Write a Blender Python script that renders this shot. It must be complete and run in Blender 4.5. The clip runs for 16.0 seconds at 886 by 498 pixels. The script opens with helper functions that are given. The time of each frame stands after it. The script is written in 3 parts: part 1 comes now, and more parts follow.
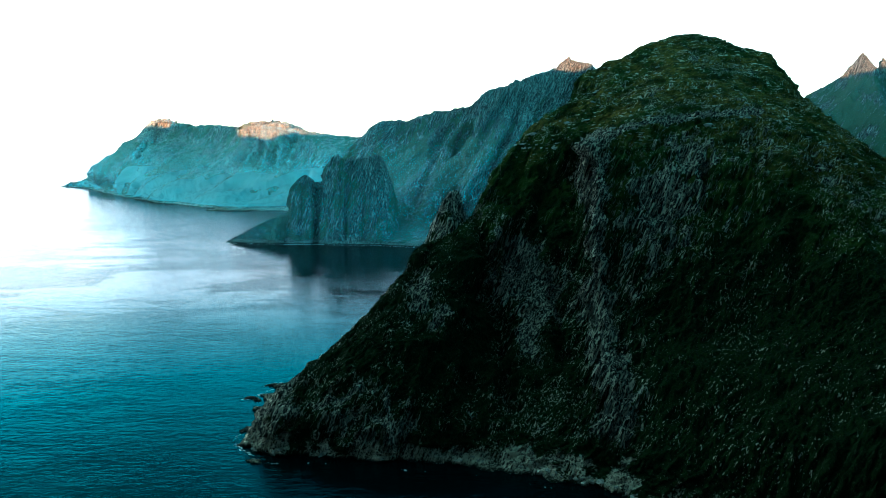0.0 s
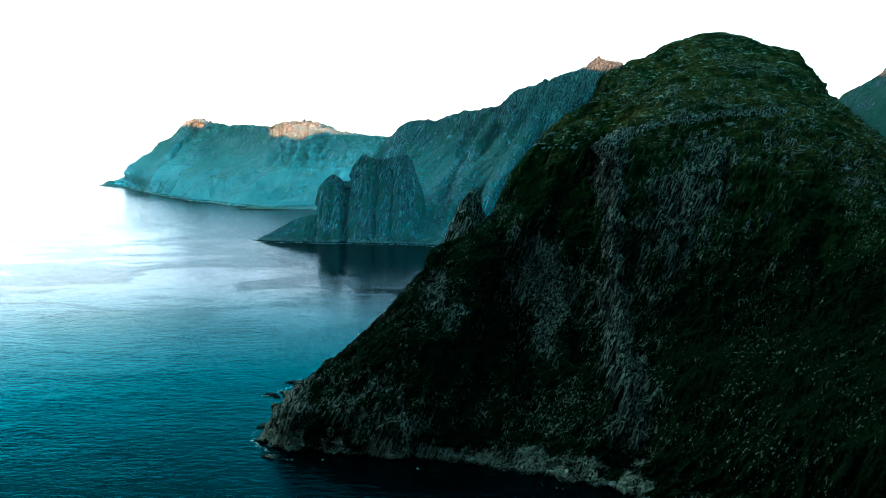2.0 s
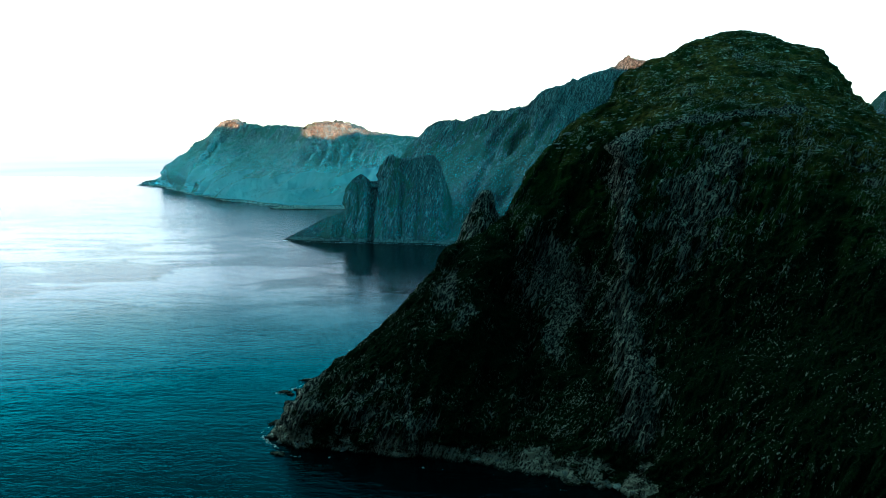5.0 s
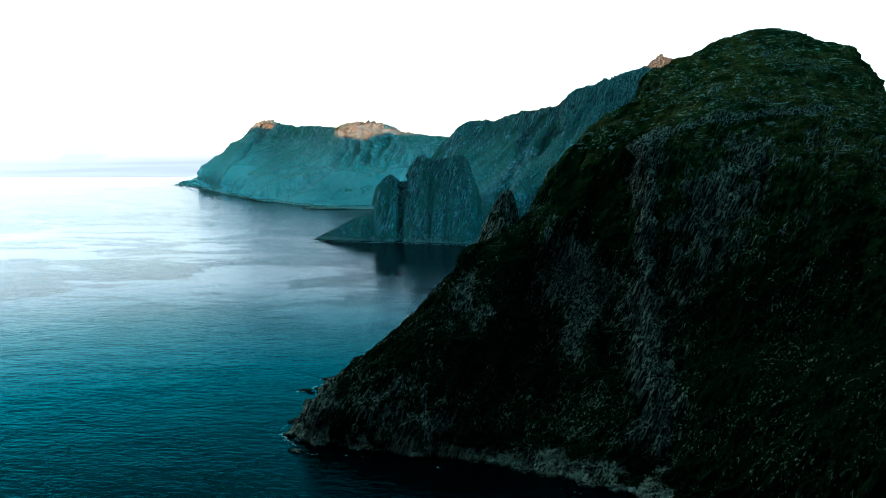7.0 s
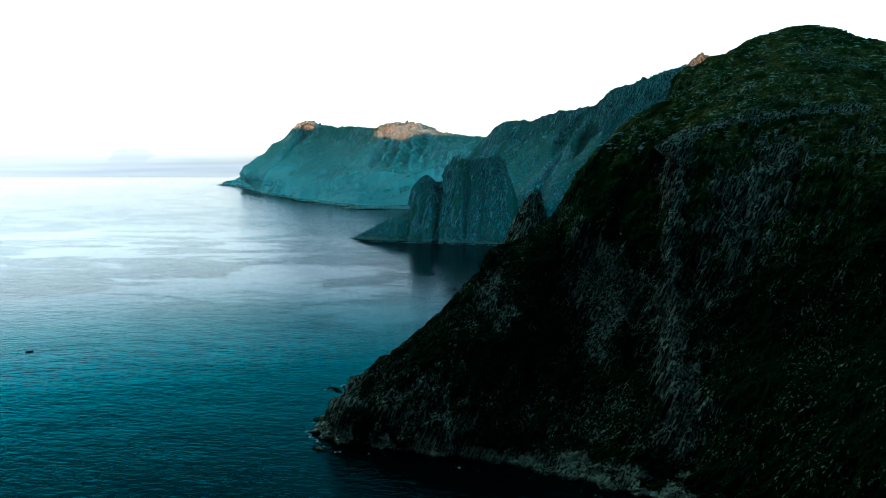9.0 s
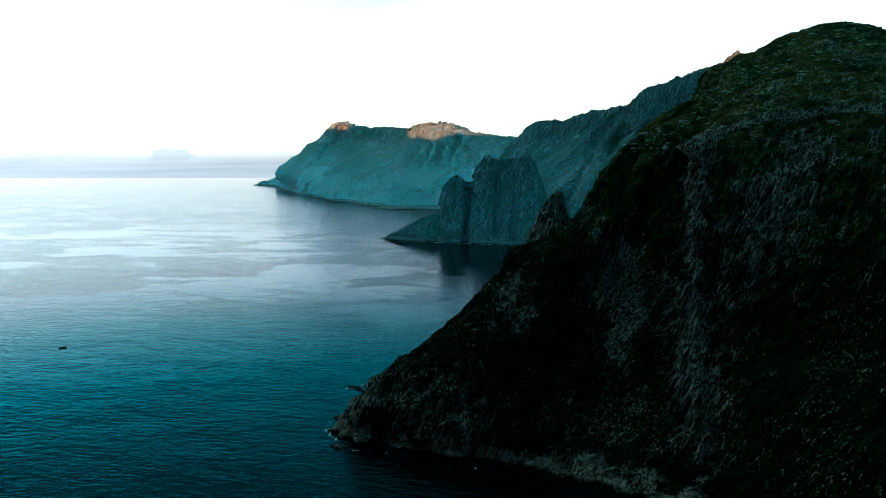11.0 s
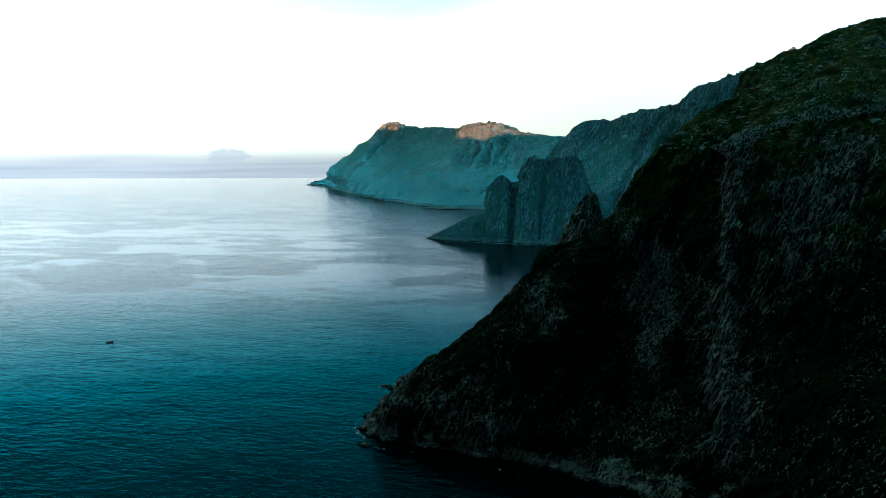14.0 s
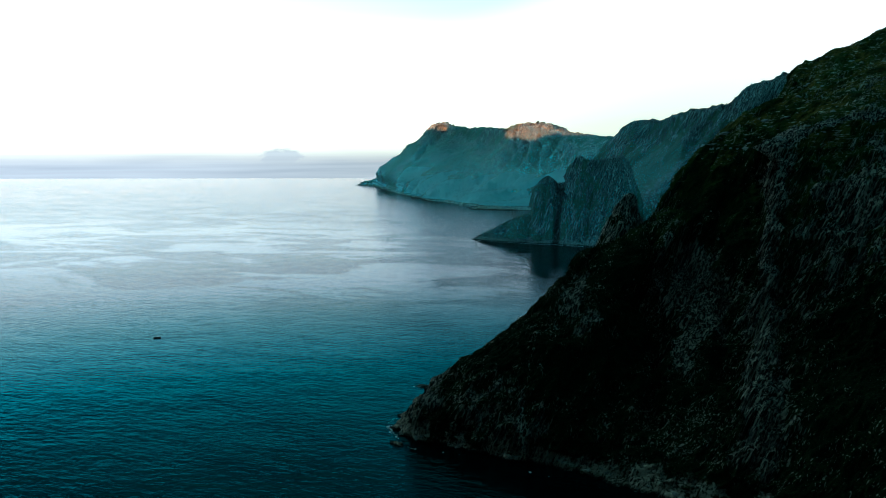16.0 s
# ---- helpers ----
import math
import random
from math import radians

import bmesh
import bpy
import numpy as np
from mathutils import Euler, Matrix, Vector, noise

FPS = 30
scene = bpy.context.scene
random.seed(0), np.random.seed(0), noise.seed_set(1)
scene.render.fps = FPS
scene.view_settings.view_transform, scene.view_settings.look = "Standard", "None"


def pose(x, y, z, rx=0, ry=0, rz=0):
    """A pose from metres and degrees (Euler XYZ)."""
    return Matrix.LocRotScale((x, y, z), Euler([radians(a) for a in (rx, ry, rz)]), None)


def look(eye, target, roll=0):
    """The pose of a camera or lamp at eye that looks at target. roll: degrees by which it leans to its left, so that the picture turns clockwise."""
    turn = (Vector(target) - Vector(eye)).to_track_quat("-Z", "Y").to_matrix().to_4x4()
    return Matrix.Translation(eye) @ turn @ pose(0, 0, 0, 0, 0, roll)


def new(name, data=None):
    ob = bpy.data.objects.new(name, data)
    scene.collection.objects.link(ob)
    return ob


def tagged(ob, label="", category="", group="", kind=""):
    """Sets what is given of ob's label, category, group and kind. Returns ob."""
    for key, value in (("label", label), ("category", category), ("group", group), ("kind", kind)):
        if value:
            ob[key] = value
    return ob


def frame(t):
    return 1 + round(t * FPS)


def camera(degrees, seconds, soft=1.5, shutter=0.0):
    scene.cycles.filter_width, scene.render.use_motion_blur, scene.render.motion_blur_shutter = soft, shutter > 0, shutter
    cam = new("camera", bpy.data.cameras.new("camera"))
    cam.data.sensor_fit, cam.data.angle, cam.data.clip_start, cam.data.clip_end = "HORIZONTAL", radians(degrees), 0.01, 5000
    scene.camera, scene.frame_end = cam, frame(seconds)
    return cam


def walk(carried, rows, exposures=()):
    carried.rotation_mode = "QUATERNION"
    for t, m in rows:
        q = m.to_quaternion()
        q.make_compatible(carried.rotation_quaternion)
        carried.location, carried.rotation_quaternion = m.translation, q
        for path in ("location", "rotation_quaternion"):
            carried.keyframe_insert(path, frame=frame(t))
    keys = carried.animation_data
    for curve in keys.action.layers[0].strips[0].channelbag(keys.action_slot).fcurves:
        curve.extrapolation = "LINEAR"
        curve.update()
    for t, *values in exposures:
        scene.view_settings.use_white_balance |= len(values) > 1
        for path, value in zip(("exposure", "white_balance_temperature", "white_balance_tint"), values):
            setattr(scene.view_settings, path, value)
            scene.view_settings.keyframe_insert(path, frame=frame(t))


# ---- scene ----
# A slow drone flight off a steep northern coast in the evening: z up, the sea at z = 0.
cam = camera(61.0, 16.0, soft=0.75)
walk(cam, [
    (0, pose(0.10, 0.06, 102.23, 83.413, -0.024, 0.404)),
    (0.5, pose(1.65, -0.10, 102.25, 83.398, -0.038, 1.240)),
    (1, pose(3.19, -0.24, 102.26, 83.387, -0.051, 1.858)),
    (1.5, pose(4.72, -0.34, 102.28, 83.379, -0.062, 2.401)),
    (2, pose(6.23, -0.42, 102.29, 83.373, -0.071, 2.861)),
    (2.5, pose(7.74, -0.48, 102.30, 83.370, -0.078, 3.266)),
    (3, pose(9.24, -0.51, 102.31, 83.369, -0.083, 3.688)),
    (3.5, pose(10.74, -0.51, 102.32, 83.370, -0.087, 4.044)),
    (4, pose(12.24, -0.50, 102.33, 83.371, -0.089, 4.466)),
    (6.5, pose(19.73, -0.11, 102.39, 83.390, -0.068, 7.224)),
    (7, pose(21.22, 0.02, 102.40, 83.394, -0.059, 7.986)),
    (7.5, pose(22.70, 0.17, 102.41, 83.397, -0.048, 8.754)),
    (8, pose(24.18, 0.34, 102.43, 83.401, -0.037, 9.524)),
    (8.5, pose(25.65, 0.52, 102.45, 83.404, -0.024, 10.280)),
    (9, pose(27.12, 0.72, 102.46, 83.407, -0.010, 11.054)),
    (11.5, pose(34.29, 1.99, 102.58, 83.414, 0.059, 14.311)),
    (12, pose(35.70, 2.30, 102.61, 83.415, 0.071, 14.955)),
    (12.5, pose(37.10, 2.63, 102.64, 83.416, 0.081, 15.559)),
    (13, pose(38.50, 2.98, 102.68, 83.417, 0.089, 16.159)),
    (13.5, pose(39.89, 3.35, 102.72, 83.419, 0.095, 16.832)),
    (14, pose(41.29, 3.74, 102.76, 83.421, 0.098, 17.613)),
    (14.5, pose(42.69, 4.15, 102.81, 83.425, 0.097, 18.498)),
    (15, pose(44.11, 4.59, 102.86, 83.429, 0.093, 19.395)),
    (15.5, pose(45.55, 5.05, 102.91, 83.436, 0.083, 20.438)),
    (16, pose(47.01, 5.54, 102.97, 83.444, 0.069, 21.423)),
], exposures=[(0, 0.96, 4500, -14), (3, 0.60, 4500, -14), (6, 0.24, 4500, -14), (9, -0.05, 4500, -14), (16, -0.46, 4500, -14)])


# ---- world and sun ----
def link(tree, a, b):
    tree.links.new(a, b)


world = bpy.data.worlds.new("evening_sky")
scene.world = world
world.use_nodes = True
wt = world.node_tree
wt.nodes.clear()


def wnode(kind, **settings):
    n = wt.nodes.new(kind)
    for k, v in settings.items():
        if k == "operation":
            n.operation = v
        elif k == "blend_type":
            n.blend_type = v
        elif k == "data_type":
            n.data_type = v
    return n


coord = wnode("ShaderNodeTexCoord")
split = wnode("ShaderNodeSeparateXYZ")
link(wt, coord.outputs["Generated"], split.inputs[0])
lift = wnode("ShaderNodeMath", operation="MAXIMUM")
link(wt, split.outputs[2], lift.inputs[0])
lift.inputs[1].default_value = 0.03
join = wnode("ShaderNodeCombineXYZ")
link(wt, split.outputs[0], join.inputs[0])
link(wt, split.outputs[1], join.inputs[1])
link(wt, lift.outputs[0], join.inputs[2])
sky = wnode("ShaderNodeTexSky")
sky.sky_type = "NISHITA"
sky.sun_disc = False
sky.sun_elevation = radians(6.6)
sky.sun_rotation = radians(188)
link(wt, join.outputs[0], sky.inputs[0])
clear = wnode("ShaderNodeBackground")
clear.inputs[1].default_value = 0.05
link(wt, sky.outputs[0], clear.inputs[0])
# thin high cloud, bright low over the sea and deep teal overhead
veil = wnode("ShaderNodeValToRGB")
veil.color_ramp.interpolation = "EASE"
stops = [(0.0, (0.70, 0.50, 0.38)), (0.03, (1.05, 0.82, 0.56)), (0.075, (1.42, 1.16, 0.93)), (0.12, (1.48, 1.29, 1.10)), (0.150, (1.45, 1.33, 1.25)), (0.195, (0.90, 1.00, 1.02)), (0.238, (0.26, 0.42, 0.43)), (0.290, (0.025, 0.090, 0.096)), (0.36, (0.004, 0.015, 0.016)), (0.43, (0.004, 0.012, 0.012)), (0.52, (0.028, 0.036, 0.025)), (1.0, (0.028, 0.036, 0.025))]
while len(veil.color_ramp.elements) < len(stops):
    veil.color_ramp.elements.new(0.5)
for e, (p, c) in zip(veil.color_ramp.elements, stops):
    e.position, e.color = p, (*c, 1)
# over the land the bright band reaches higher
landward = wnode("ShaderNodeMapRange")
landward.interpolation_type = "SMOOTHSTEP"
link(wt, split.outputs[0], landward.inputs[0])
for k, v in zip((1, 2, 3, 4), (-0.38, -0.02, 1.0, 0.55)):
    landward.inputs[k].default_value = v
reach = wnode("ShaderNodeMath", operation="MULTIPLY")
link(wt, split.outputs[2], reach.inputs[0])
link(wt, landward.outputs[0], reach.inputs[1])
link(wt, reach.outputs[0], veil.inputs[0])
# the fog bank along the horizon
stretch = wnode("ShaderNodeMapping")
stretch.inputs["Scale"].default_value = (9, 9, 60)
link(wt, coord.outputs["Generated"], stretch.inputs[0])
puff = wnode("ShaderNodeTexNoise")
puff.inputs["Scale"].default_value = 1.0
puff.inputs["Detail"].default_value = 5
link(wt, stretch.outputs[0], puff.inputs["Vector"])
edge = wnode("ShaderNodeMath", operation="MULTIPLY_ADD")
link(wt, puff.outputs[0], edge.inputs[0])
edge.inputs[1].default_value = -0.012
link(wt, split.outputs[2], edge.inputs[2])
bank = wnode("ShaderNodeMapRange")
bank.interpolation_type = "SMOOTHSTEP"
link(wt, edge.outputs[0], bank.inputs[0])
for k, v in zip((1, 2, 3, 4), (-0.012, 0.020, 0.92, 0.0)):
    bank.inputs[k].default_value = v
# one heaped cloud standing on the fog bank
CLOUD = (-0.5509, 0.8345)
across = wnode("ShaderNodeVectorMath", operation="DOT_PRODUCT")
link(wt, coord.outputs["Generated"], across.inputs[0])
across.inputs[1].default_value = (CLOUD[1], -CLOUD[0], 0)
flat = wnode("ShaderNodeMath", operation="DIVIDE")
link(wt, across.outputs["Value"], flat.inputs[0])
flat.inputs[1].default_value = 0.042
rise = wnode("ShaderNodeMath", operation="MULTIPLY_ADD")
link(wt, split.outputs[2], rise.inputs[0])
rise.inputs[1].default_value = 1 / 0.018
rise.inputs[2].default_value = -0.004 / 0.018
spot = wnode("ShaderNodeCombineXYZ")
link(wt, flat.outputs[0], spot.inputs[0])
link(wt, rise.outputs[0], spot.inputs[1])
size_of = wnode("ShaderNodeVectorMath", operation="LENGTH")
link(wt, spot.outputs[0], size_of.inputs[0])
curl = wnode("ShaderNodeTexNoise")
curl.inputs["Scale"].default_value = 3.0
curl.inputs["Detail"].default_value = 4
link(wt, spot.outputs[0], curl.inputs["Vector"])
ragged = wnode("ShaderNodeMath", operation="MULTIPLY_ADD")
link(wt, curl.outputs[0], ragged.inputs[0])
ragged.inputs[1].default_value = 0.9
link(wt, size_of.outputs["Value"], ragged.inputs[2])
heap = wnode("ShaderNodeMapRange")
heap.interpolation_type = "SMOOTHSTEP"
link(wt, ragged.outputs[0], heap.inputs[0])
for k, v in zip((1, 2, 3, 4), (0.95, 1.5, 0.85, 0.0)):
    heap.inputs[k].default_value = v
front = wnode("ShaderNodeMath", operation="GREATER_THAN")
link(wt, split.outputs[1], front.inputs[0])
front.inputs[1].default_value = 0.0
heap_in = wnode("ShaderNodeMath", operation="MULTIPLY")
link(wt, heap.outputs[0], heap_in.inputs[0])
link(wt, front.outputs[0], heap_in.inputs[1])
cover = wnode("ShaderNodeMath", operation="MAXIMUM")
link(wt, bank.outputs[0], cover.inputs[0])
link(wt, heap_in.outputs[0], cover.inputs[1])
# the open sea side of the sky glows; the land side is dim
ahead = wnode("ShaderNodeMath", operation="MULTIPLY_ADD")
link(wt, split.outputs[0], ahead.inputs[0])
ahead.inputs[1].default_value = -0.25
link(wt, split.outputs[1], ahead.inputs[2])
side = wnode("ShaderNodeMapRange")
side.interpolation_type = "SMOOTHSTEP"
link(wt, ahead.outputs[0], side.inputs[0])
for k, v in zip((1, 2, 3, 4), (-0.5, 0.6, 2.5, 1.375)):
    side.inputs[k].default_value = v
upper = wnode("ShaderNodeMapRange")
upper.interpolation_type = "SMOOTHSTEP"
link(wt, ahead.outputs[0], upper.inputs[0])
for k, v in zip((1, 2, 3, 4), (-0.35, 0.55, 0.85, 12.5)):
    upper.inputs[k].default_value = v
height = wnode("ShaderNodeMapRange")
height.interpolation_type = "SMOOTHSTEP"
link(wt, split.outputs[2], height.inputs[0])
for k, v in zip((1, 2, 3, 4), (0.42, 0.60, 0.0, 1.0)):
    height.inputs[k].default_value = v
power = wnode("ShaderNodeMix")
link(wt, height.outputs[0], power.inputs[0])
link(wt, side.outputs[0], power.inputs[2])
link(wt, upper.outputs[0], power.inputs[3])
dusk = wnode("ShaderNodeMix", data_type="RGBA", blend_type="MULTIPLY")
dusk.inputs[0].default_value = 1.0
link(wt, veil.outputs[0], dusk.inputs[6])
cool = wnode("ShaderNodeMix", data_type="RGBA")
cool.inputs[6].default_value = (0.36, 1.0, 0.97, 1)
cool.inputs[7].default_value = (1, 1, 1, 1)
turn = wnode("ShaderNodeMapRange")
turn.interpolation_type = "SMOOTHSTEP"
link(wt, ahead.outputs[0], turn.inputs[0])
for k, v in zip((1, 2, 3, 4), (-0.3, 0.5, 0.0, 1.0)):
    turn.inputs[k].default_value = v
link(wt, turn.outputs[0], cool.inputs[0])
link(wt, cool.outputs[2], dusk.inputs[7])
low = wnode("ShaderNodeMix", data_type="RGBA")
link(wt, cover.outputs[0], low.inputs[0])
link(wt, dusk.outputs[2], low.inputs[6])
haze = wnode("ShaderNodeMix", data_type="RGBA")
layers = wnode("ShaderNodeTexNoise")
layers.inputs["Scale"].default_value = 1.0
layers.inputs["Detail"].default_value = 4
drawn = wnode("ShaderNodeMapping")
drawn.inputs["Scale"].default_value = (4, 4, 150)
link(wt, coord.outputs["Generated"], drawn.inputs[0])
link(wt, drawn.outputs[0], layers.inputs["Vector"])
thick = wnode("ShaderNodeMapRange")
link(wt, layers.outputs[0], thick.inputs[0])
for k, v in zip((1, 2, 3, 4), (0.22, 0.78, 0.0, 1.0)):
    thick.inputs[k].default_value = v
link(wt, thick.outputs[0], haze.inputs[0])
haze.inputs[6].default_value = (0.40, 0.325, 0.33, 1)
haze.inputs[7].default_value = (0.24, 0.205, 0.235, 1)
link(wt, haze.outputs[2], low.inputs[7])
glow = wnode("ShaderNodeBackground")
# brightest out over the open sea
seaward = wnode("ShaderNodeMapRange")
seaward.interpolation_type = "SMOOTHSTEP"
link(wt, split.outputs[0], seaward.inputs[0])
for k, v in zip((1, 2, 3, 4), (-0.85, -0.10, 2.15, 1.0)):
    seaward.inputs[k].default_value = v
strength = wnode("ShaderNodeMath", operation="MULTIPLY")
link(wt, power.outputs[0], strength.inputs[0])
link(wt, seaward.outputs[0], strength.inputs[1])
link(wt, strength.outputs[0], glow.inputs[1])
link(wt, low.outputs[2], glow.inputs[0])
both = wnode("ShaderNodeAddShader")
link(wt, clear.outputs[0], both.inputs[0])
link(wt, glow.outputs[0], both.inputs[1])
out = wnode("ShaderNodeOutputWorld")
link(wt, both.outputs[0], out.inputs[0])

sun = new("sun", bpy.data.lights.new("sun", "SUN"))
sun.data.energy, sun.data.angle, sun.data.color = 15.0, radians(0.25), (1.0, 0.32, 0.11)
SUN_SLOPE = 0.115
sun.matrix_world = look((0, 0, 0), (0.14, 1.0, -SUN_SLOPE))


# ---- noise and surfaces ----
def hash3(ix, iy, iz, seed):
    h = (ix * 374761393 + iy * 668265263 + iz * 2147483647 + seed * 1274126177) & 0xFFFFFFFF
    h = ((h ^ (h >> 13)) * 1274126177) & 0xFFFFFFFF
    h = ((h ^ (h >> 16)) * 2246822519) & 0xFFFFFFFF
    return ((h >> 8) & 0xFFFF) / 32767.5 - 1.0


def grain(p, seed=0):
    """Smooth value noise in -1..1 at the points p (n, 3)."""
    i = np.floor(p).astype(np.int64)
    f = p - i
    f = f * f * f * (f * (f * 6 - 15) + 10)
    total = np.zeros(len(p))
    for a in (0, 1):
        wa = f[:, 0] if a else 1 - f[:, 0]
        for b in (0, 1):
            wb = wa * (f[:, 1] if b else 1 - f[:, 1])
            for c in (0, 1):
                wc = wb * (f[:, 2] if c else 1 - f[:, 2])
                total += wc * hash3(i[:, 0] + a, i[:, 1] + b, i[:, 2] + c, seed)
    return total


def fractal(p, octaves, seed=0, ridged=False, gain=0.5):
    total, amp, norm = np.zeros(len(p)), 1.0, 0.0
    for k in range(octaves):
        n = grain(p * 2.03 ** k + 17.3 * k, seed + k)
        total += amp * ((1 - 2 * np.abs(n)) if ridged else n)
        norm += amp
        amp *= gain
    return total / norm


def spline(points, n):
    """n points on a smooth curve through the control points (k, ..., 3) along the first axis."""
    k = len(points)
    s = np.linspace(0, k - 1, n)
    i = np.clip(np.floor(s).astype(int), 0, k - 2)
    t = (s - i).reshape(-1, *([1] * (points.ndim - 1)))
    a, b, c, d = points[np.maximum(i - 1, 0)], points[i], points[i + 1], points[np.minimum(i + 2, k - 1)]
    m0, m1 = (c - a) * 0.36, (d - b) * 0.36
    return (2 * t ** 3 - 3 * t ** 2 + 1) * b + (t ** 3 - 2 * t ** 2 + t) * m0 + (-2 * t ** 3 + 3 * t ** 2) * c + (t ** 3 - t ** 2) * m1


def surface(rails, nu, shares):
    """A lofted land surface: rails from the sea bed up to the crest and down the lee; shares: rows between each two rails."""
    ctrl = np.array(rails, dtype=float)
    rows = spline(ctrl.transpose(1, 0, 2), nu).transpose(1, 0, 2)
    n = 64
    fine = spline(rows, (len(rails) - 1) * n + 1)
    pick = np.concatenate([np.arange(k) * n / k + j * n for j, k in enumerate(shares)] + [[(len(rails) - 1) * n]])
    lo = np.minimum(np.floor(pick).astype(int), len(fine) - 2)
    t = (pick - lo)[:, None, None]
    return fine[lo] * (1 - t) + fine[lo + 1] * t


def normals(g):
    du, dv = np.gradient(g, axis=1), np.gradient(g, axis=0)
    n = np.cross(du, dv)
    return n / np.maximum(np.linalg.norm(n, axis=2, keepdims=True), 1e-6)


def roughen(g, layers, seed, lean=0.0):
    """Moves a surface along its normal: layers of (height, width across, width upright, octaves, ridged)."""
    for j, (amp, wide, tall, octaves, ridged) in enumerate(layers):
        n = normals(g)
        p = g.reshape(-1, 3).copy()
        p[:, 0] += lean * p[:, 2]
        p /= np.array([wide, wide, tall])
        bump = fractal(p, octaves, seed + 31 * j, ridged).reshape(g.shape[:2])
        bump = bump - bump.mean()
        steep = 0.22 + 0.78 * np.clip(1 - np.abs(n[:, :, 2]), 0, 1)
        shore = np.clip((g[:, :, 2] + 4) / 10, 0.5, 1)
        g = g + n * (bump * amp * steep * shore)[:, :, None]
    return g


def crags(g, height, width, seed, above):
    """Uneven tops: lifts and drops the high ground in sharp steps."""
    p = g.reshape(-1, 3) / np.array([width, width, width * 6])
    n = fractal(p, 4, seed, True, 0.6).reshape(g.shape[:2])
    weight = np.clip((g[:, :, 2] - above) / (above + 20), 0, 1)
    g = g.copy()
    g[:, :, 2] += height * (n - n.mean()) * weight
    return g


def sheet(name, g, material):
    nv, nu = g.shape[:2]
    idx = np.arange(nv * nu).reshape(nv, nu)
    quads = np.stack([idx[:-1, :-1], idx[:-1, 1:], idx[1:, 1:], idx[1:, :-1]], -1).reshape(-1, 4)
    me = bpy.data.meshes.new(name)
    me.vertices.add(nv * nu)
    me.vertices.foreach_set("co", g.reshape(-1).astype(np.float32))
    me.loops.add(quads.size)
    me.loops.foreach_set("vertex_index", quads.reshape(-1).astype(np.int32))
    me.polygons.add(len(quads))
    me.polygons.foreach_set("loop_start", np.arange(0, quads.size, 4, dtype=np.int32))
    me.update(calc_edges=True)
    me.polygons.foreach_set("use_smooth", np.ones(len(quads), dtype=bool))
    me.materials.append(material)
    return new(name, me)


# ---- materials ----
def blank(name):
    m = bpy.data.materials.new(name)
    m.use_nodes = True
    t = m.node_tree
    t.nodes.clear()
    return m, t


def node(t, kind, inputs=(), **settings):
    n = t.nodes.new(kind)
    for k, v in settings.items():
        if k == "operation":
            n.operation = v
        elif k == "data_type":
            n.data_type = v
        elif k == "interpolation":
            n.interpolation_type = v
        elif k == "noise_type":
            n.noise_type = v
        elif k == "blend":
            n.blend_type = v
    for k, v in dict(inputs).items():
        if isinstance(v, bpy.types.NodeSocket):
            t.links.new(v, n.inputs[k])
        else:
            n.inputs[k].default_value = v
    return n


def tex(t, vector, scale, detail=6, rough=0.6, stretch=None):
    if stretch:
        vector = node(t, "ShaderNodeMapping", {"Vector": vector, "Scale": stretch}).outputs[0]
    return node(t, "ShaderNodeTexNoise", {"Vector": vector, "Scale": scale, "Detail": detail, "Roughness": rough}).outputs[0]


def ramp(t, value, a, b, c=0.0, d=1.0):
    return node(t, "ShaderNodeMapRange", {0: value, 1: a, 2: b, 3: c, 4: d}, interpolation="SMOOTHSTEP").outputs[0]


def math2(t, op, a, b):
    return node(t, "ShaderNodeMath", {0: a, 1: b}, operation=op).outputs[0]


def mix(t, f, a, b):
    return node(t, "ShaderNodeMix", {0: f, 6: a, 7: b}, data_type="RGBA").outputs[2]


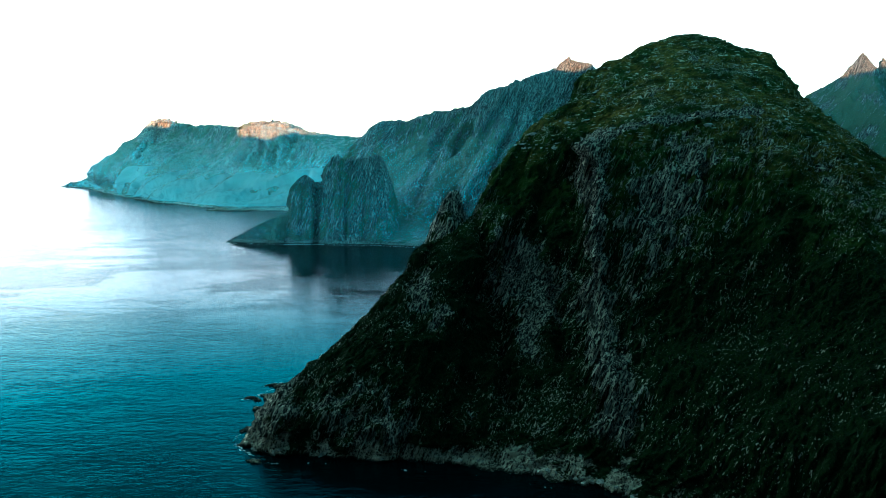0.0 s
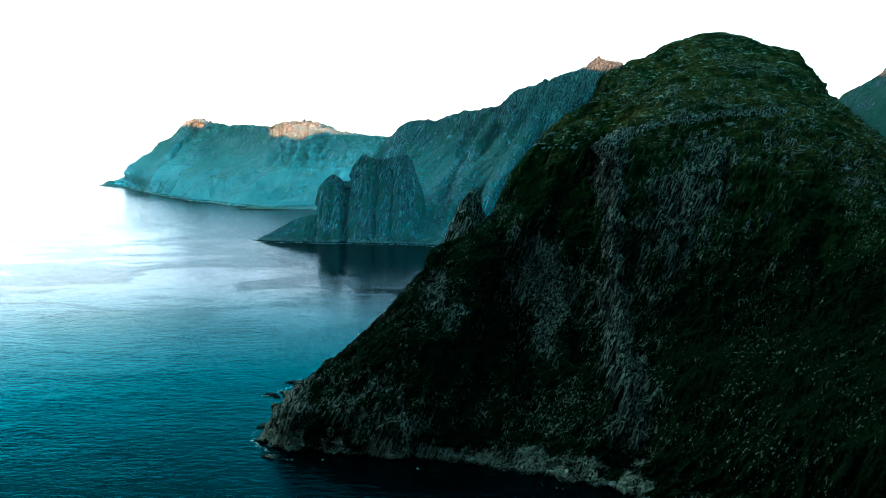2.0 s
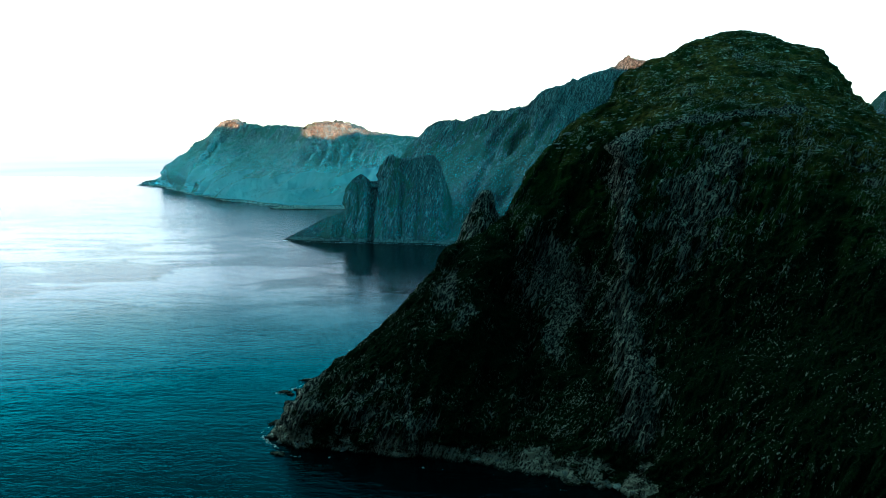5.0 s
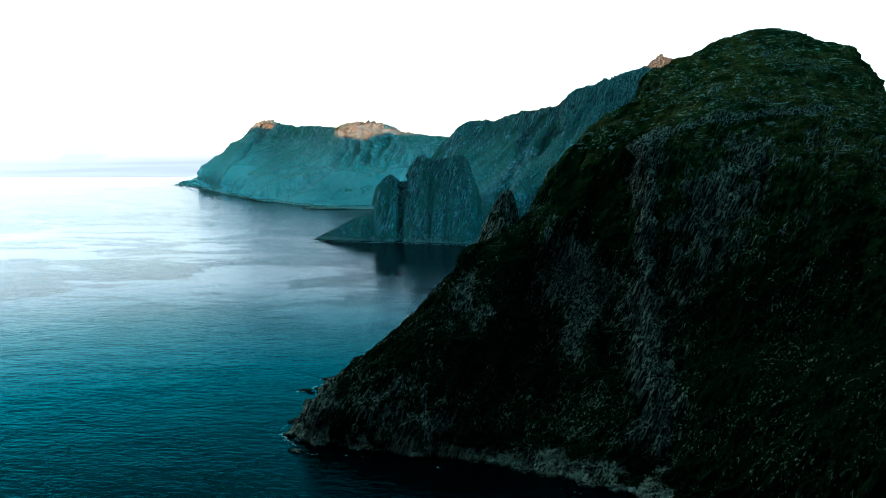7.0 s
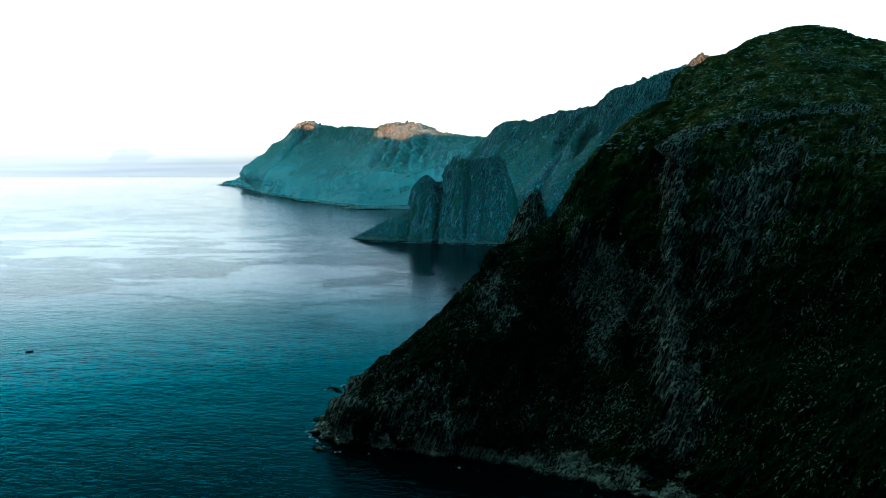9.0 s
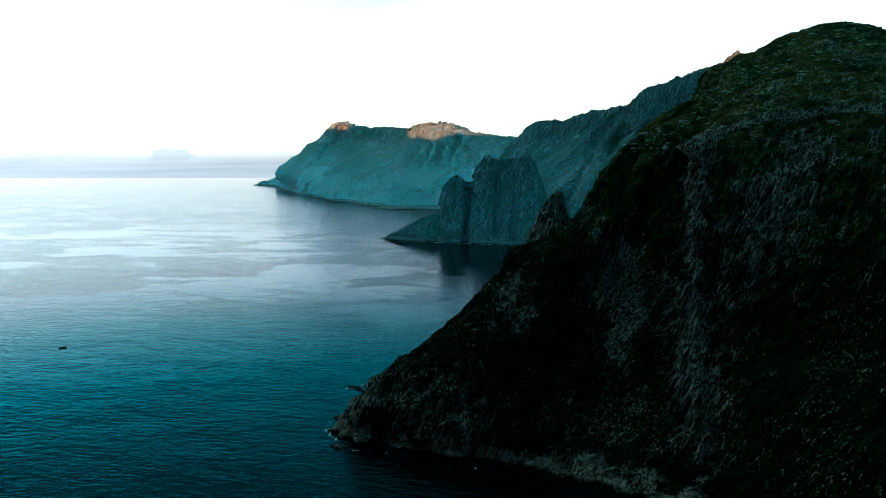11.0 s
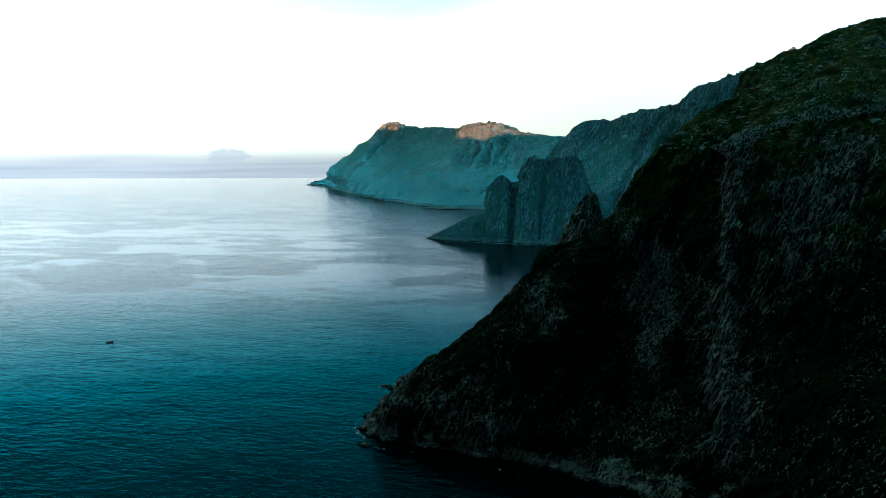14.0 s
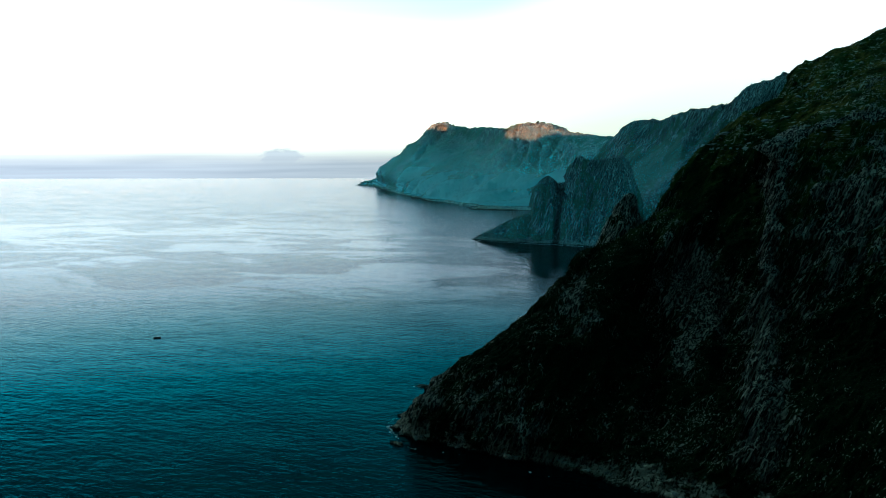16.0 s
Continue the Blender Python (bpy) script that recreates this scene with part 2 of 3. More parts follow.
def land(name, size, crack, grey, pale, turf_dark, turf_lit, meadow, heath, cover=0.0, shore=1.0, specks=1.0, relief=0.3):
    """Weathered coastal rock with turf; size: metres of the rock's figure; cover: how much more of the ground is bare."""
    m, t = blank(name)
    geo = node(t, "ShaderNodeNewGeometry")
    pos = geo.outputs["Position"]
    high = node(t, "ShaderNodeSeparateXYZ", {0: pos}).outputs[2]
    bent = node(t, "ShaderNodeTexNoise", {"Vector": pos, "Scale": 1 / size, "Detail": 2}).outputs["Color"]
    bent = node(t, "ShaderNodeVectorMath", {0: bent, 1: (size * 0.16,) * 3}, operation="MULTIPLY").outputs[0]
    bent = node(t, "ShaderNodeVectorMath", {0: pos, 1: bent}, operation="ADD").outputs[0]
    turned = node(t, "ShaderNodeMapping", {"Vector": bent, "Rotation": (0, radians(-19), 0)}).outputs[0]
    big = tex(t, pos, 1 / (size * 4), 3)
    mid = tex(t, pos, 1 / size, 5, 0.6)
    slab = tex(t, turned, 1 / (size * 0.50), 6, 0.66, (1, 1, 0.20))
    flute = tex(t, turned, 1 / (size * 0.085), 5, 0.64, (1, 1, 0.09))
    fine = tex(t, pos, 1 / (size * 0.07), 4, 0.65)
    # bare rock mask; its pale colour also paints sunlight on summits and edges
    bare_and_lit = node(t, "ShaderNodeAttribute")
    bare_and_lit.attribute_name = "bare"
    # how bare the ground lies: slabs and ribs bare, flats and hollows under turf
    lie = node(t, "ShaderNodeAttribute")
    lie.attribute_name = "level"
    field = math2(t, "ADD", math2(t, "MULTIPLY", math2(t, "SUBTRACT", slab, 0.5), 2.2), math2(t, "MULTIPLY", math2(t, "SUBTRACT", mid, 0.5), 0.6))
    field = math2(t, "ADD", field, math2(t, "MULTIPLY", math2(t, "SUBTRACT", big, 0.5), 2.4))
    field = math2(t, "ADD", field, math2(t, "MULTIPLY", math2(t, "SUBTRACT", flute, 0.5), 0.8))
    field = math2(t, "ADD", field, math2(t, "MULTIPLY", bare_and_lit.outputs["Fac"], 0.75))
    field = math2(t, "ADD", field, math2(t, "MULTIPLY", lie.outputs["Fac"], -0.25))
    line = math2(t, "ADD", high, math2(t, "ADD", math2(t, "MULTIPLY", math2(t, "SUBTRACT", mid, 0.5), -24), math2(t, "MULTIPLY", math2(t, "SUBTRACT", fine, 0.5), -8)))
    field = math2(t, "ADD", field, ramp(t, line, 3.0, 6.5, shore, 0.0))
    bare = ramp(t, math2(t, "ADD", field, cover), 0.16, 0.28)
    # crack colour includes painted shade, as the soft light shows little relief
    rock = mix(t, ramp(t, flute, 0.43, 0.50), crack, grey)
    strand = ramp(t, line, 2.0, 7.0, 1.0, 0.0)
    lit = math2(t, "MAXIMUM", ramp(t, slab, 0.46, 0.60, 0.15, 1.0), math2(t, "MAXIMUM", strand, ramp(t, bare_and_lit.outputs["Fac"], 0.3, 0.9, 0.0, 0.9)))
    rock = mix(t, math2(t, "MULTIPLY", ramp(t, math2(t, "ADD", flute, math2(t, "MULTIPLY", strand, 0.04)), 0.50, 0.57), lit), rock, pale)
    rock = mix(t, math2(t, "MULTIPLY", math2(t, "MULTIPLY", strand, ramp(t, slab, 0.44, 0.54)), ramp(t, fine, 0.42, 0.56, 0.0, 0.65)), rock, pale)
    rock = mix(t, ramp(t, fine, 0.32, 0.45, 0.85, 0.0), rock, crack)
    weed = ramp(t, math2(t, "ADD", high, math2(t, "MULTIPLY", fine, -1.6)), -0.6, 0.6)
    rock = mix(t, weed, (0.012, 0.013, 0.011, 1), rock)
    # turf: deep green on the walls, olive and heather-brown on the flats
    sward = mix(t, ramp(t, fine, 0.35, 0.65), turf_dark, turf_lit)
    sward = mix(t, math2(t, "MULTIPLY", ramp(t, math2(t, "ADD", high, math2(t, "MULTIPLY", big, 60)), 88, 128, 0.0, 1.0), math2(t, "MULTIPLY", ramp(t, mid, 0.38, 0.60, 0.15, 1.0), ramp(t, lie.outputs["Fac"], 0.30, 0.52))), sward, meadow)
    # the flats' olive is also lightened for the skylight they catch
    flat_top = ramp(t, math2(t, "ADD", lie.outputs["Fac"], math2(t, "MULTIPLY", math2(t, "SUBTRACT", mid, 0.5), 0.9)), 0.50, 0.80)
    flat_top = math2(t, "MULTIPLY", flat_top, ramp(t, math2(t, "ADD", high, math2(t, "MULTIPLY", big, 40)), 105, 128))
    tuft = tex(t, pos, 1 / (size * 0.22), 5, 0.7, (0.5, 0.5, 1))
    heather = tex(t, pos, 1 / (size * 1.1), 4, 0.6, (0.6, 0.6, 1))
    sward = mix(t, math2(t, "MULTIPLY", math2(t, "MULTIPLY", flat_top, ramp(t, heather, 0.42, 0.60, 0.10, 1.0)), ramp(t, tuft, 0.40, 0.60, 0.15, 1.0)), sward, heath)
    colour = mix(t, bare, sward, rock)
    seam = math2(t, "MULTIPLY", ramp(t, flute, 0.565, 0.61, 0.0, 0.5), ramp(t, math2(t, "ADD", field, cover), -0.22, 0.16))
    colour = mix(t, math2(t, "MULTIPLY", seam, specks), colour, pale)
    # loose pale stones and thin ledges in the grass
    stones = tex(t, turned, 1 / (size * 0.075), 3, 0.55, (1, 1, 0.30))
    patch = ramp(t, math2(t, "ADD", math2(t, "MULTIPLY", big, 0.5), math2(t, "MULTIPLY", slab, 0.5)), 0.47, 0.58, 0.03, 1.0)
    colour = mix(t, math2(t, "MULTIPLY", math2(t, "MULTIPLY", ramp(t, stones, 0.615, 0.65), patch), specks), colour, pale)
    ledge = tex(t, pos, 1 / (size * 0.10), 4, 0.62, (0.22, 0.22, 1))
    colour = mix(t, math2(t, "MULTIPLY", math2(t, "MULTIPLY", ramp(t, ledge, 0.58, 0.62, 0.0, 0.9), math2(t, "MULTIPLY", flat_top, ramp(t, math2(t, "ADD", math2(t, "MULTIPLY", slab, 0.5), math2(t, "MULTIPLY", mid, 0.5)), 0.47, 0.56))), specks), colour, pale)
    h = math2(t, "ADD", math2(t, "MULTIPLY", flute, math2(t, "ADD", 0.15, bare)), math2(t, "ADD", math2(t, "MULTIPLY", fine, 0.25), math2(t, "MULTIPLY", slab, 1.0)))
    bump = node(t, "ShaderNodeBump", {"Height": h, "Strength": 1.0, "Distance": size * relief}).outputs[0]
    b = node(t, "ShaderNodeBsdfPrincipled", {"Base Color": colour, "Roughness": 0.9, "Specular IOR Level": 0.04, "Normal": bump})
    node(t, "ShaderNodeOutputMaterial", {0: b.outputs[0]})
    return m


# turf and cracks are near black: the face's deep shade is in their colour
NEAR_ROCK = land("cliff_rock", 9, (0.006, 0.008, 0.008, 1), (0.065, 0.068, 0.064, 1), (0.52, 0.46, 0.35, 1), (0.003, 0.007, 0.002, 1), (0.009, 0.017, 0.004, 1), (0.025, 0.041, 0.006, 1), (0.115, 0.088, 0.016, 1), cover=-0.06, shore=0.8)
# far and bay ground: paler colours that carry part of the distance haze
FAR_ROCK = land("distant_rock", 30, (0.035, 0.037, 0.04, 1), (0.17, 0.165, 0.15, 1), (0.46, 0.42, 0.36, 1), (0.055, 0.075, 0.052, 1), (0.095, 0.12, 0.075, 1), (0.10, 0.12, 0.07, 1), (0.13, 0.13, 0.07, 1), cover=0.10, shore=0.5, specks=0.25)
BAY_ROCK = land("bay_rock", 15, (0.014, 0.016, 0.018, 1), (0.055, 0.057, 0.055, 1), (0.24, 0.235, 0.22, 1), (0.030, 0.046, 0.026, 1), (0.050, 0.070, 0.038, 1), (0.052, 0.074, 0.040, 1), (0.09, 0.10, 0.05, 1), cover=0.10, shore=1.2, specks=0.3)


def water():
    m, t = blank("sea_water")
    pos = node(t, "ShaderNodeNewGeometry").outputs["Position"]
    chop = tex(t, pos, 0.34, 4, 0.6, (0.5, 1, 1))
    swell = tex(t, pos, 0.05, 4, 0.55, (0.6, 1, 1))
    slick = node(t, "ShaderNodeTexNoise", {"Vector": node(t, "ShaderNodeMapping", {"Vector": pos, "Rotation": (0, 0, radians(-14)), "Scale": (0.55, 1, 1)}).outputs[0], "Scale": 0.012, "Detail": 8, "Roughness": 0.62, "Distortion": 0.7}).outputs[0]
    reach = tex(t, pos, 0.0022, 3, 0.5)
    calm = ramp(t, math2(t, "ADD", slick, math2(t, "MULTIPLY", math2(t, "SUBTRACT", reach, 0.5), 0.35)), 0.47, 0.53)
    offshore = ramp(t, node(t, "ShaderNodeSeparateXYZ", {0: pos}).outputs[1], 380, 620, 0.25, 1.0)
    breeze = ramp(t, node(t, "ShaderNodeSeparateXYZ", {0: pos}).outputs[1], 850, 1300)
    h = math2(t, "ADD", math2(t, "MULTIPLY", chop, 1.45), math2(t, "MULTIPLY", swell, 2.4))
    bump = node(t, "ShaderNodeBump", {"Height": h, "Strength": math2(t, "SUBTRACT", math2(t, "ADD", 0.30, math2(t, "MULTIPLY", breeze, 0.16)), math2(t, "MULTIPLY", math2(t, "MULTIPLY", calm, offshore), 0.15)), "Distance": 1.0}).outputs[0]
    rough = math2(t, "ADD", math2(t, "SUBTRACT", 0.09, math2(t, "MULTIPLY", calm, 0.05)), math2(t, "MULTIPLY", breeze, 0.06))
    gloss = node(t, "ShaderNodeFresnel", {"IOR": 1.2}).outputs[0]
    # reflections tinted by viewing angle: painted teal when steep, paler when grazing
    tone = mix(t, ramp(t, gloss, 0.10, 0.35), (0.13, 0.66, 0.75, 1), (0.74, 0.72, 0.74, 1))
    tone = mix(t, ramp(t, gloss, 0.5, 0.85), tone, (0.64, 0.58, 0.585, 1))
    body = node(t, "ShaderNodeBsdfDiffuse", {0: (0.0, 0.0025, 0.0035, 1)})
    shine = node(t, "ShaderNodeBsdfGlossy", {"Color": tone, "Roughness": rough, "Normal": bump})
    b = node(t, "ShaderNodeMixShader", {0: gloss, 1: body.outputs[0], 2: shine.outputs[0]})
    node(t, "ShaderNodeOutputMaterial", {0: b.outputs[0]})
    return m


WATER = water()

# ---- the sea ----
def sea():
    r = np.concatenate([[0], np.geomspace(40, 5600, 60)])
    a = np.linspace(0, 2 * np.pi, 97)
    g = np.stack([np.outer(r, np.cos(a)), 200 + np.outer(r, np.sin(a)), np.zeros((len(r), len(a)))], -1)
    ob = sheet("water", g[:, ::-1], WATER)
    return tagged(ob, "calm teal sea with slicks of smooth and rippled water", "sea", kind="structure")


sea()

# ---- the land ----
# each line runs along the mountain from its seaward point inland: x, y, z
NEAR_COAST = [(-75, 323, 0), (-75, 265, 0), (-64, 254, 0), (-46, 254, 0), (-20, 249, 0), (9, 243, 0), (35, 233, 0), (50, 227, 0), (57, 217, 0), (73, 208, 0), (87, 201, 0), (101, 195, 0), (116, 189, 0), (145, 182, 0)]
NEAR_LOWER_WALL = [(-63, 316, 9), (-61, 272, 17), (-55, 258, 12), (-43, 255, 14), (-18, 253, 15), (11, 256, 11), (40, 246, 10), (51, 238, 12), (59, 234, 11), (76, 223, 15), (91, 214, 19), (104, 203, 22), (117, 194, 25), (133, 169, 30)]
NEAR_MIDDLE_WALL = [(-42, 337, 24), (-43, 294, 32), (-39, 286, 33), (-28, 274, 35), (-5, 273, 37), (17, 289, 36), (48, 281, 35), (56, 270, 40), (66, 266, 41), (85, 258, 43), (104, 249, 45), (120, 240, 47), (135, 229, 50), (156, 202, 48)]
NEAR_UPPER_WALL = [(-17, 342, 47), (-21, 304, 53), (-19, 299, 52), (-12, 292, 52), (6, 293, 54), (23, 310, 50), (51, 297, 52), (58, 283, 57), (68, 280, 57), (88, 272, 59), (109, 265, 60), (126, 254, 61), (143, 244, 63), (167, 218, 57)]
NEAR_HIGH_WALL = [(-4, 352, 62), (-11, 316, 67), (-7, 314, 66), (2, 311, 67), (18, 314, 69), (28, 327, 65), (53, 308, 69), (58, 293, 75), (69, 291, 75), (92, 286, 76), (112, 278, 77), (133, 269, 77), (150, 258, 76), (177, 232, 65)]
NEAR_NECK = [(19, 374, 74), (11, 342, 77), (14, 342, 80), (21, 341, 84), (33, 338, 88), (45, 339, 89), (58, 333, 94), (58, 305, 97), (70, 303, 95), (95, 297, 95), (117, 291, 95), (138, 282, 90), (158, 272, 85), (184, 243, 69)]
NEAR_BROW = [(41, 400, 109), (32, 361, 110), (36, 358, 110), (44, 354, 110), (50, 350, 110), (57, 347, 112), (63, 344, 113), (60, 314, 109), (78, 316, 115), (102, 319, 120), (126, 318, 121), (149, 306, 108), (168, 290, 94), (196, 259, 72)]
NEAR_SHELF = [(72, 426, 132), (61, 387, 133), (64, 381, 131), (67, 374, 130), (71, 369, 131), (77, 366, 131), (85, 362, 132), (91, 346, 130), (100, 342, 130), (122, 351, 135), (145, 360, 136), (161, 333, 118), (177, 308, 98), (208, 275, 75)]
NEAR_CREST = [(96, 458, 152), (82, 417, 151), (90, 422, 156), (99, 427, 160), (110, 432, 166), (122, 438, 171), (137, 444, 175), (145, 443, 175), (155, 440, 172), (165, 436, 166), (177, 428, 160), (182, 401, 136), (200, 347, 101), (229, 303, 75)]
near_rails = [[(x, y - 10, -8) for x, y, z in NEAR_COAST], NEAR_COAST, NEAR_LOWER_WALL, NEAR_MIDDLE_WALL, NEAR_UPPER_WALL, NEAR_HIGH_WALL, NEAR_NECK, NEAR_BROW, NEAR_SHELF, NEAR_CREST,
              [(x + 51, y + 90, z - 45) for x, y, z in NEAR_CREST], [(x + 106, y + 260, -8) for x, y, z in NEAR_CREST]]

# the towered spur: coast x, coast y, crest x, crest y, crest z
SPUR = [(-296, 963, -296, 972, -8), (-286, 960, -286, 966, 0), (-253, 946, -255, 962, 16), (-228, 943, -230, 962, 29), (-211, 941, -212, 964, 35), (-203, 939, -204, 960, 44), (-198, 938, -200, 957, 68), (-190, 938, -190, 957, 80),
        (-180, 937, -180, 958, 85), (-171, 938, -171, 960, 79), (-166, 941, -166, 966, 77), (-159, 936, -158, 964, 94), (-142, 933, -142, 962, 110), (-133, 932, -133, 962, 105), (-107, 930, -107, 964, 107), (-86, 928, -90, 964, 111),
        (-79, 932, -84, 970, 106), (-68, 946, -78, 992, 78), (-58, 975, -74, 1030, 58)]
# the long ridge behind it
RIDGE = [(-120, 960, -190, 1190, 60), (-100, 950, -149, 1190, 124), (-88, 940, -133, 1185, 139), (-82, 930, -105, 1175, 161), (-74, 920, -65, 1160, 164), (-55, 914, -20, 1130, 177), (-37, 908, 32, 1104, 184), (-20, 901, 38, 1070, 189),
         (0, 892, 54, 1062, 201), (20, 884, 81, 1066, 209), (38, 878, 103, 1075, 220), (57, 867, 132, 1095, 229), (82, 856, 158, 1120, 242), (98, 853, 175, 1140, 256), (114, 850, 192, 1150, 253), (145, 845, 214, 1160, 251), (176, 840, 232, 1166, 243), (231, 835, 318, 1178, 214)]
FAR_COAST = [(-1598, 3083, 0), (-1442, 2981, 0), (-1053, 2340, 0), (-841, 2056, 0), (-704, 1858, 0), (-594, 1739, 0), (-484, 1634, 0), (-400, 1595, 0), (-324, 1576, 0), (-253, 1576, 0), (-182, 1575, 0), (-87, 1575, 0), (32, 1574, 0)]
FAR_SCREE = [(-1592, 3098, 2), (-1441, 3003, 9), (-1074, 2396, 24), (-870, 2130, 27), (-739, 1952, 26), (-625, 1834, 25), (-512, 1730, 24), (-424, 1692, 23), (-344, 1674, 26), (-268, 1674, 29), (-193, 1675, 36), (-92, 1675, 36), (33, 1674, 36)]
FAR_WALL = [(-1593, 3120, 3), (-1452, 3042, 13), (-1250, 2640, 66), (-1000, 2420, 118), (-1008, 2644, 195), (-841, 2460, 160), (-648, 2207, 144), (-497, 1989, 154), (-400, 1909, 155), (-281, 1764, 114), (-202, 1764, 114), (-96, 1755, 118), (34, 1734, 124)]
FAR_CREST = [(-1595, 3152, 7), (-1440, 3040, 34), (-1285, 2860, 114), (-1165, 2790, 186), (-1029, 2701, 251), (-899, 2609, 230), (-688, 2351, 208), (-510, 2058, 200), (-415, 1946, 190), (-335, 1931, 170), (-265, 1942, 161), (-103, 1897, 160), (36, 1800, 165)]
far_rails = [[(x, y - 25, -15) for x, y, z in FAR_COAST], FAR_COAST, FAR_SCREE, FAR_WALL, FAR_CREST, [(x * 1.08, y * 1.08, z * 0.8) for x, y, z in FAR_CREST], [(x * 1.18, y * 1.18, -15) for x, y, z in FAR_CREST]]
SPIRE_CREST = [(523, 1223, 126), (555, 1209, 200), (592, 1191, 225), (610, 1178, 248), (628, 1169, 266), (642, 1161, 242), (660, 1166, 258), (720, 1154, 184), (794, 1104, 91)]
spire_rails = [[(x - 60, y - 330, -10) for x, y, z in SPIRE_CREST], [(x - 50, y - 260, 12) for x, y, z in SPIRE_CREST], [(x - 20, y - 130, z * 0.5) for x, y, z in SPIRE_CREST], SPIRE_CREST,
               [(x * 1.1, y * 1.1, z * 0.7) for x, y, z in SPIRE_CREST], [(x * 1.25, y * 1.25, -10) for x, y, z in SPIRE_CREST]]


def flank(plan, steps, back):
    """Rails of a slope over a plan of (coast x, coast y, crest x, crest y, crest z): steps of (way inland, height) as shares, back: depth of the lee."""
    a = np.array(plan, dtype=float)
    coast, crest = np.column_stack([a[:, :2], np.minimum(a[:, 4], 0)]), a[:, 2:]
    rails = [coast + np.array([0, -12, -10]), coast]
    for w, h in steps:
        rails.append(np.column_stack([coast[:, :2] + w * (crest[:, :2] - coast[:, :2]), coast[:, 2] + h * (crest[:, 2] - coast[:, 2])]))
    return rails + [crest, np.column_stack([crest[:, 0], crest[:, 1] + back * 0.45, crest[:, 2] * 0.7]), np.column_stack([crest[:, 0], crest[:, 1] + back, -10 + 0 * crest[:, 2]])]


def landform(name, label, category, g, cuts, material, bare=None, level=None):
    """A landform in parts: cuts are (part's name, first row, last row, label)."""
    base = g[:, :, :2].reshape(-1, 2).mean(axis=0)
    top = tagged(new(name), label, category)
    top.location = (base[0], base[1], 0)
    n = normals(g)
    for part_name, a, b, part_label in cuts:
        piece = g[a:b + 1] - np.array([base[0], base[1], 0])
        ob = sheet(part_name, piece, material)
        ob.data.normals_split_custom_set_from_vertices(n[a:b + 1].reshape(-1, 3).tolist())
        ob.parent = top
        if bare is not None:
            mask = ob.data.attributes.new("bare", "FLOAT", "POINT")
            mask.data.foreach_set("value", bare[a:b + 1].reshape(-1).astype(np.float32))
        if level is not None:
            mask = ob.data.attributes.new("level", "FLOAT", "POINT")
            mask.data.foreach_set("value", level[a:b + 1].reshape(-1).astype(np.float32))
        if part_label:
            tagged(ob, part_label)
    return top


def rib(g, line, width, height, fade=6.0):
    """Moves the wall out (height > 0) or in along an upright line of (x, z), and returns how near each point is to it."""
    line = np.array(sorted(line, key=lambda q: q[1]), dtype=float)
    x, z = g[:, :, 0], g[:, :, 2]
    wobble = 1.2 * fractal(np.stack([0 * z.ravel(), 0 * z.ravel(), z.ravel() / 7], -1), 3, 5).reshape(z.shape)
    off = (x - np.interp(z, line[:, 1], line[:, 0]) + wobble) / width
    ends = np.clip((z - line[0, 1]) / fade + 0.5, 0, 1) * np.clip((line[-1, 1] - z) / fade + 0.5, 0, 1)
    near_it = np.exp(-off * off) * ends
    g += normals(g) * (near_it * height)[:, :, None]
    return near_it


rows = [4, 60, 90, 90, 90, 80, 70, 70, 90, 90, 20, 10]
g = surface(near_rails, 900, rows)
bare = np.zeros(g.shape[:2])
# how level the ground lies at large, for the turf of the shelves
level = np.abs(normals(g)[:, :, 2])
# bare rock on the prow; its pale colour also paints the lit edge
bare += 1.0 * rib(g, [(60, 110), (59, 97), (58, 75), (58, 57), (57, 38), (56, 22)], 3.2, 2.6)
rib(g, [(57, 107), (55, 92), (52, 72), (52, 57)], 3.0, -5.0)
rib(g, [(14, 77), (17, 62), (20, 44), (21, 29), (23, 15)], 3.6, -6.5)
rib(g, [(104, 108), (101, 93), (98, 83)], 1.8, -3.5)
bare += 0.7 * rib(g, [(101, 108), (98, 93), (95, 83)], 1.5, 1.0)
rib(g, [(127, 79), (122, 66), (114, 51)], 2.4, -3.5)
rib(g, [(44, 66), (43, 50), (44, 28)], 2.4, -3.5)
bare += 0.5 * rib(g, [(-21, 42), (-21, 27), (-21, 15)], 0.9, 0.5)
# bare rock slabs (x, z, radius, strength); below zero: deep turf
p = g.reshape(-1, 3)
warp_x = 5 * fractal(p / np.array([7, 7, 16]), 3, 301).reshape(level.shape)
warp_z = 7 * fractal(p / np.array([9, 9, 12]), 3, 307).reshape(level.shape)
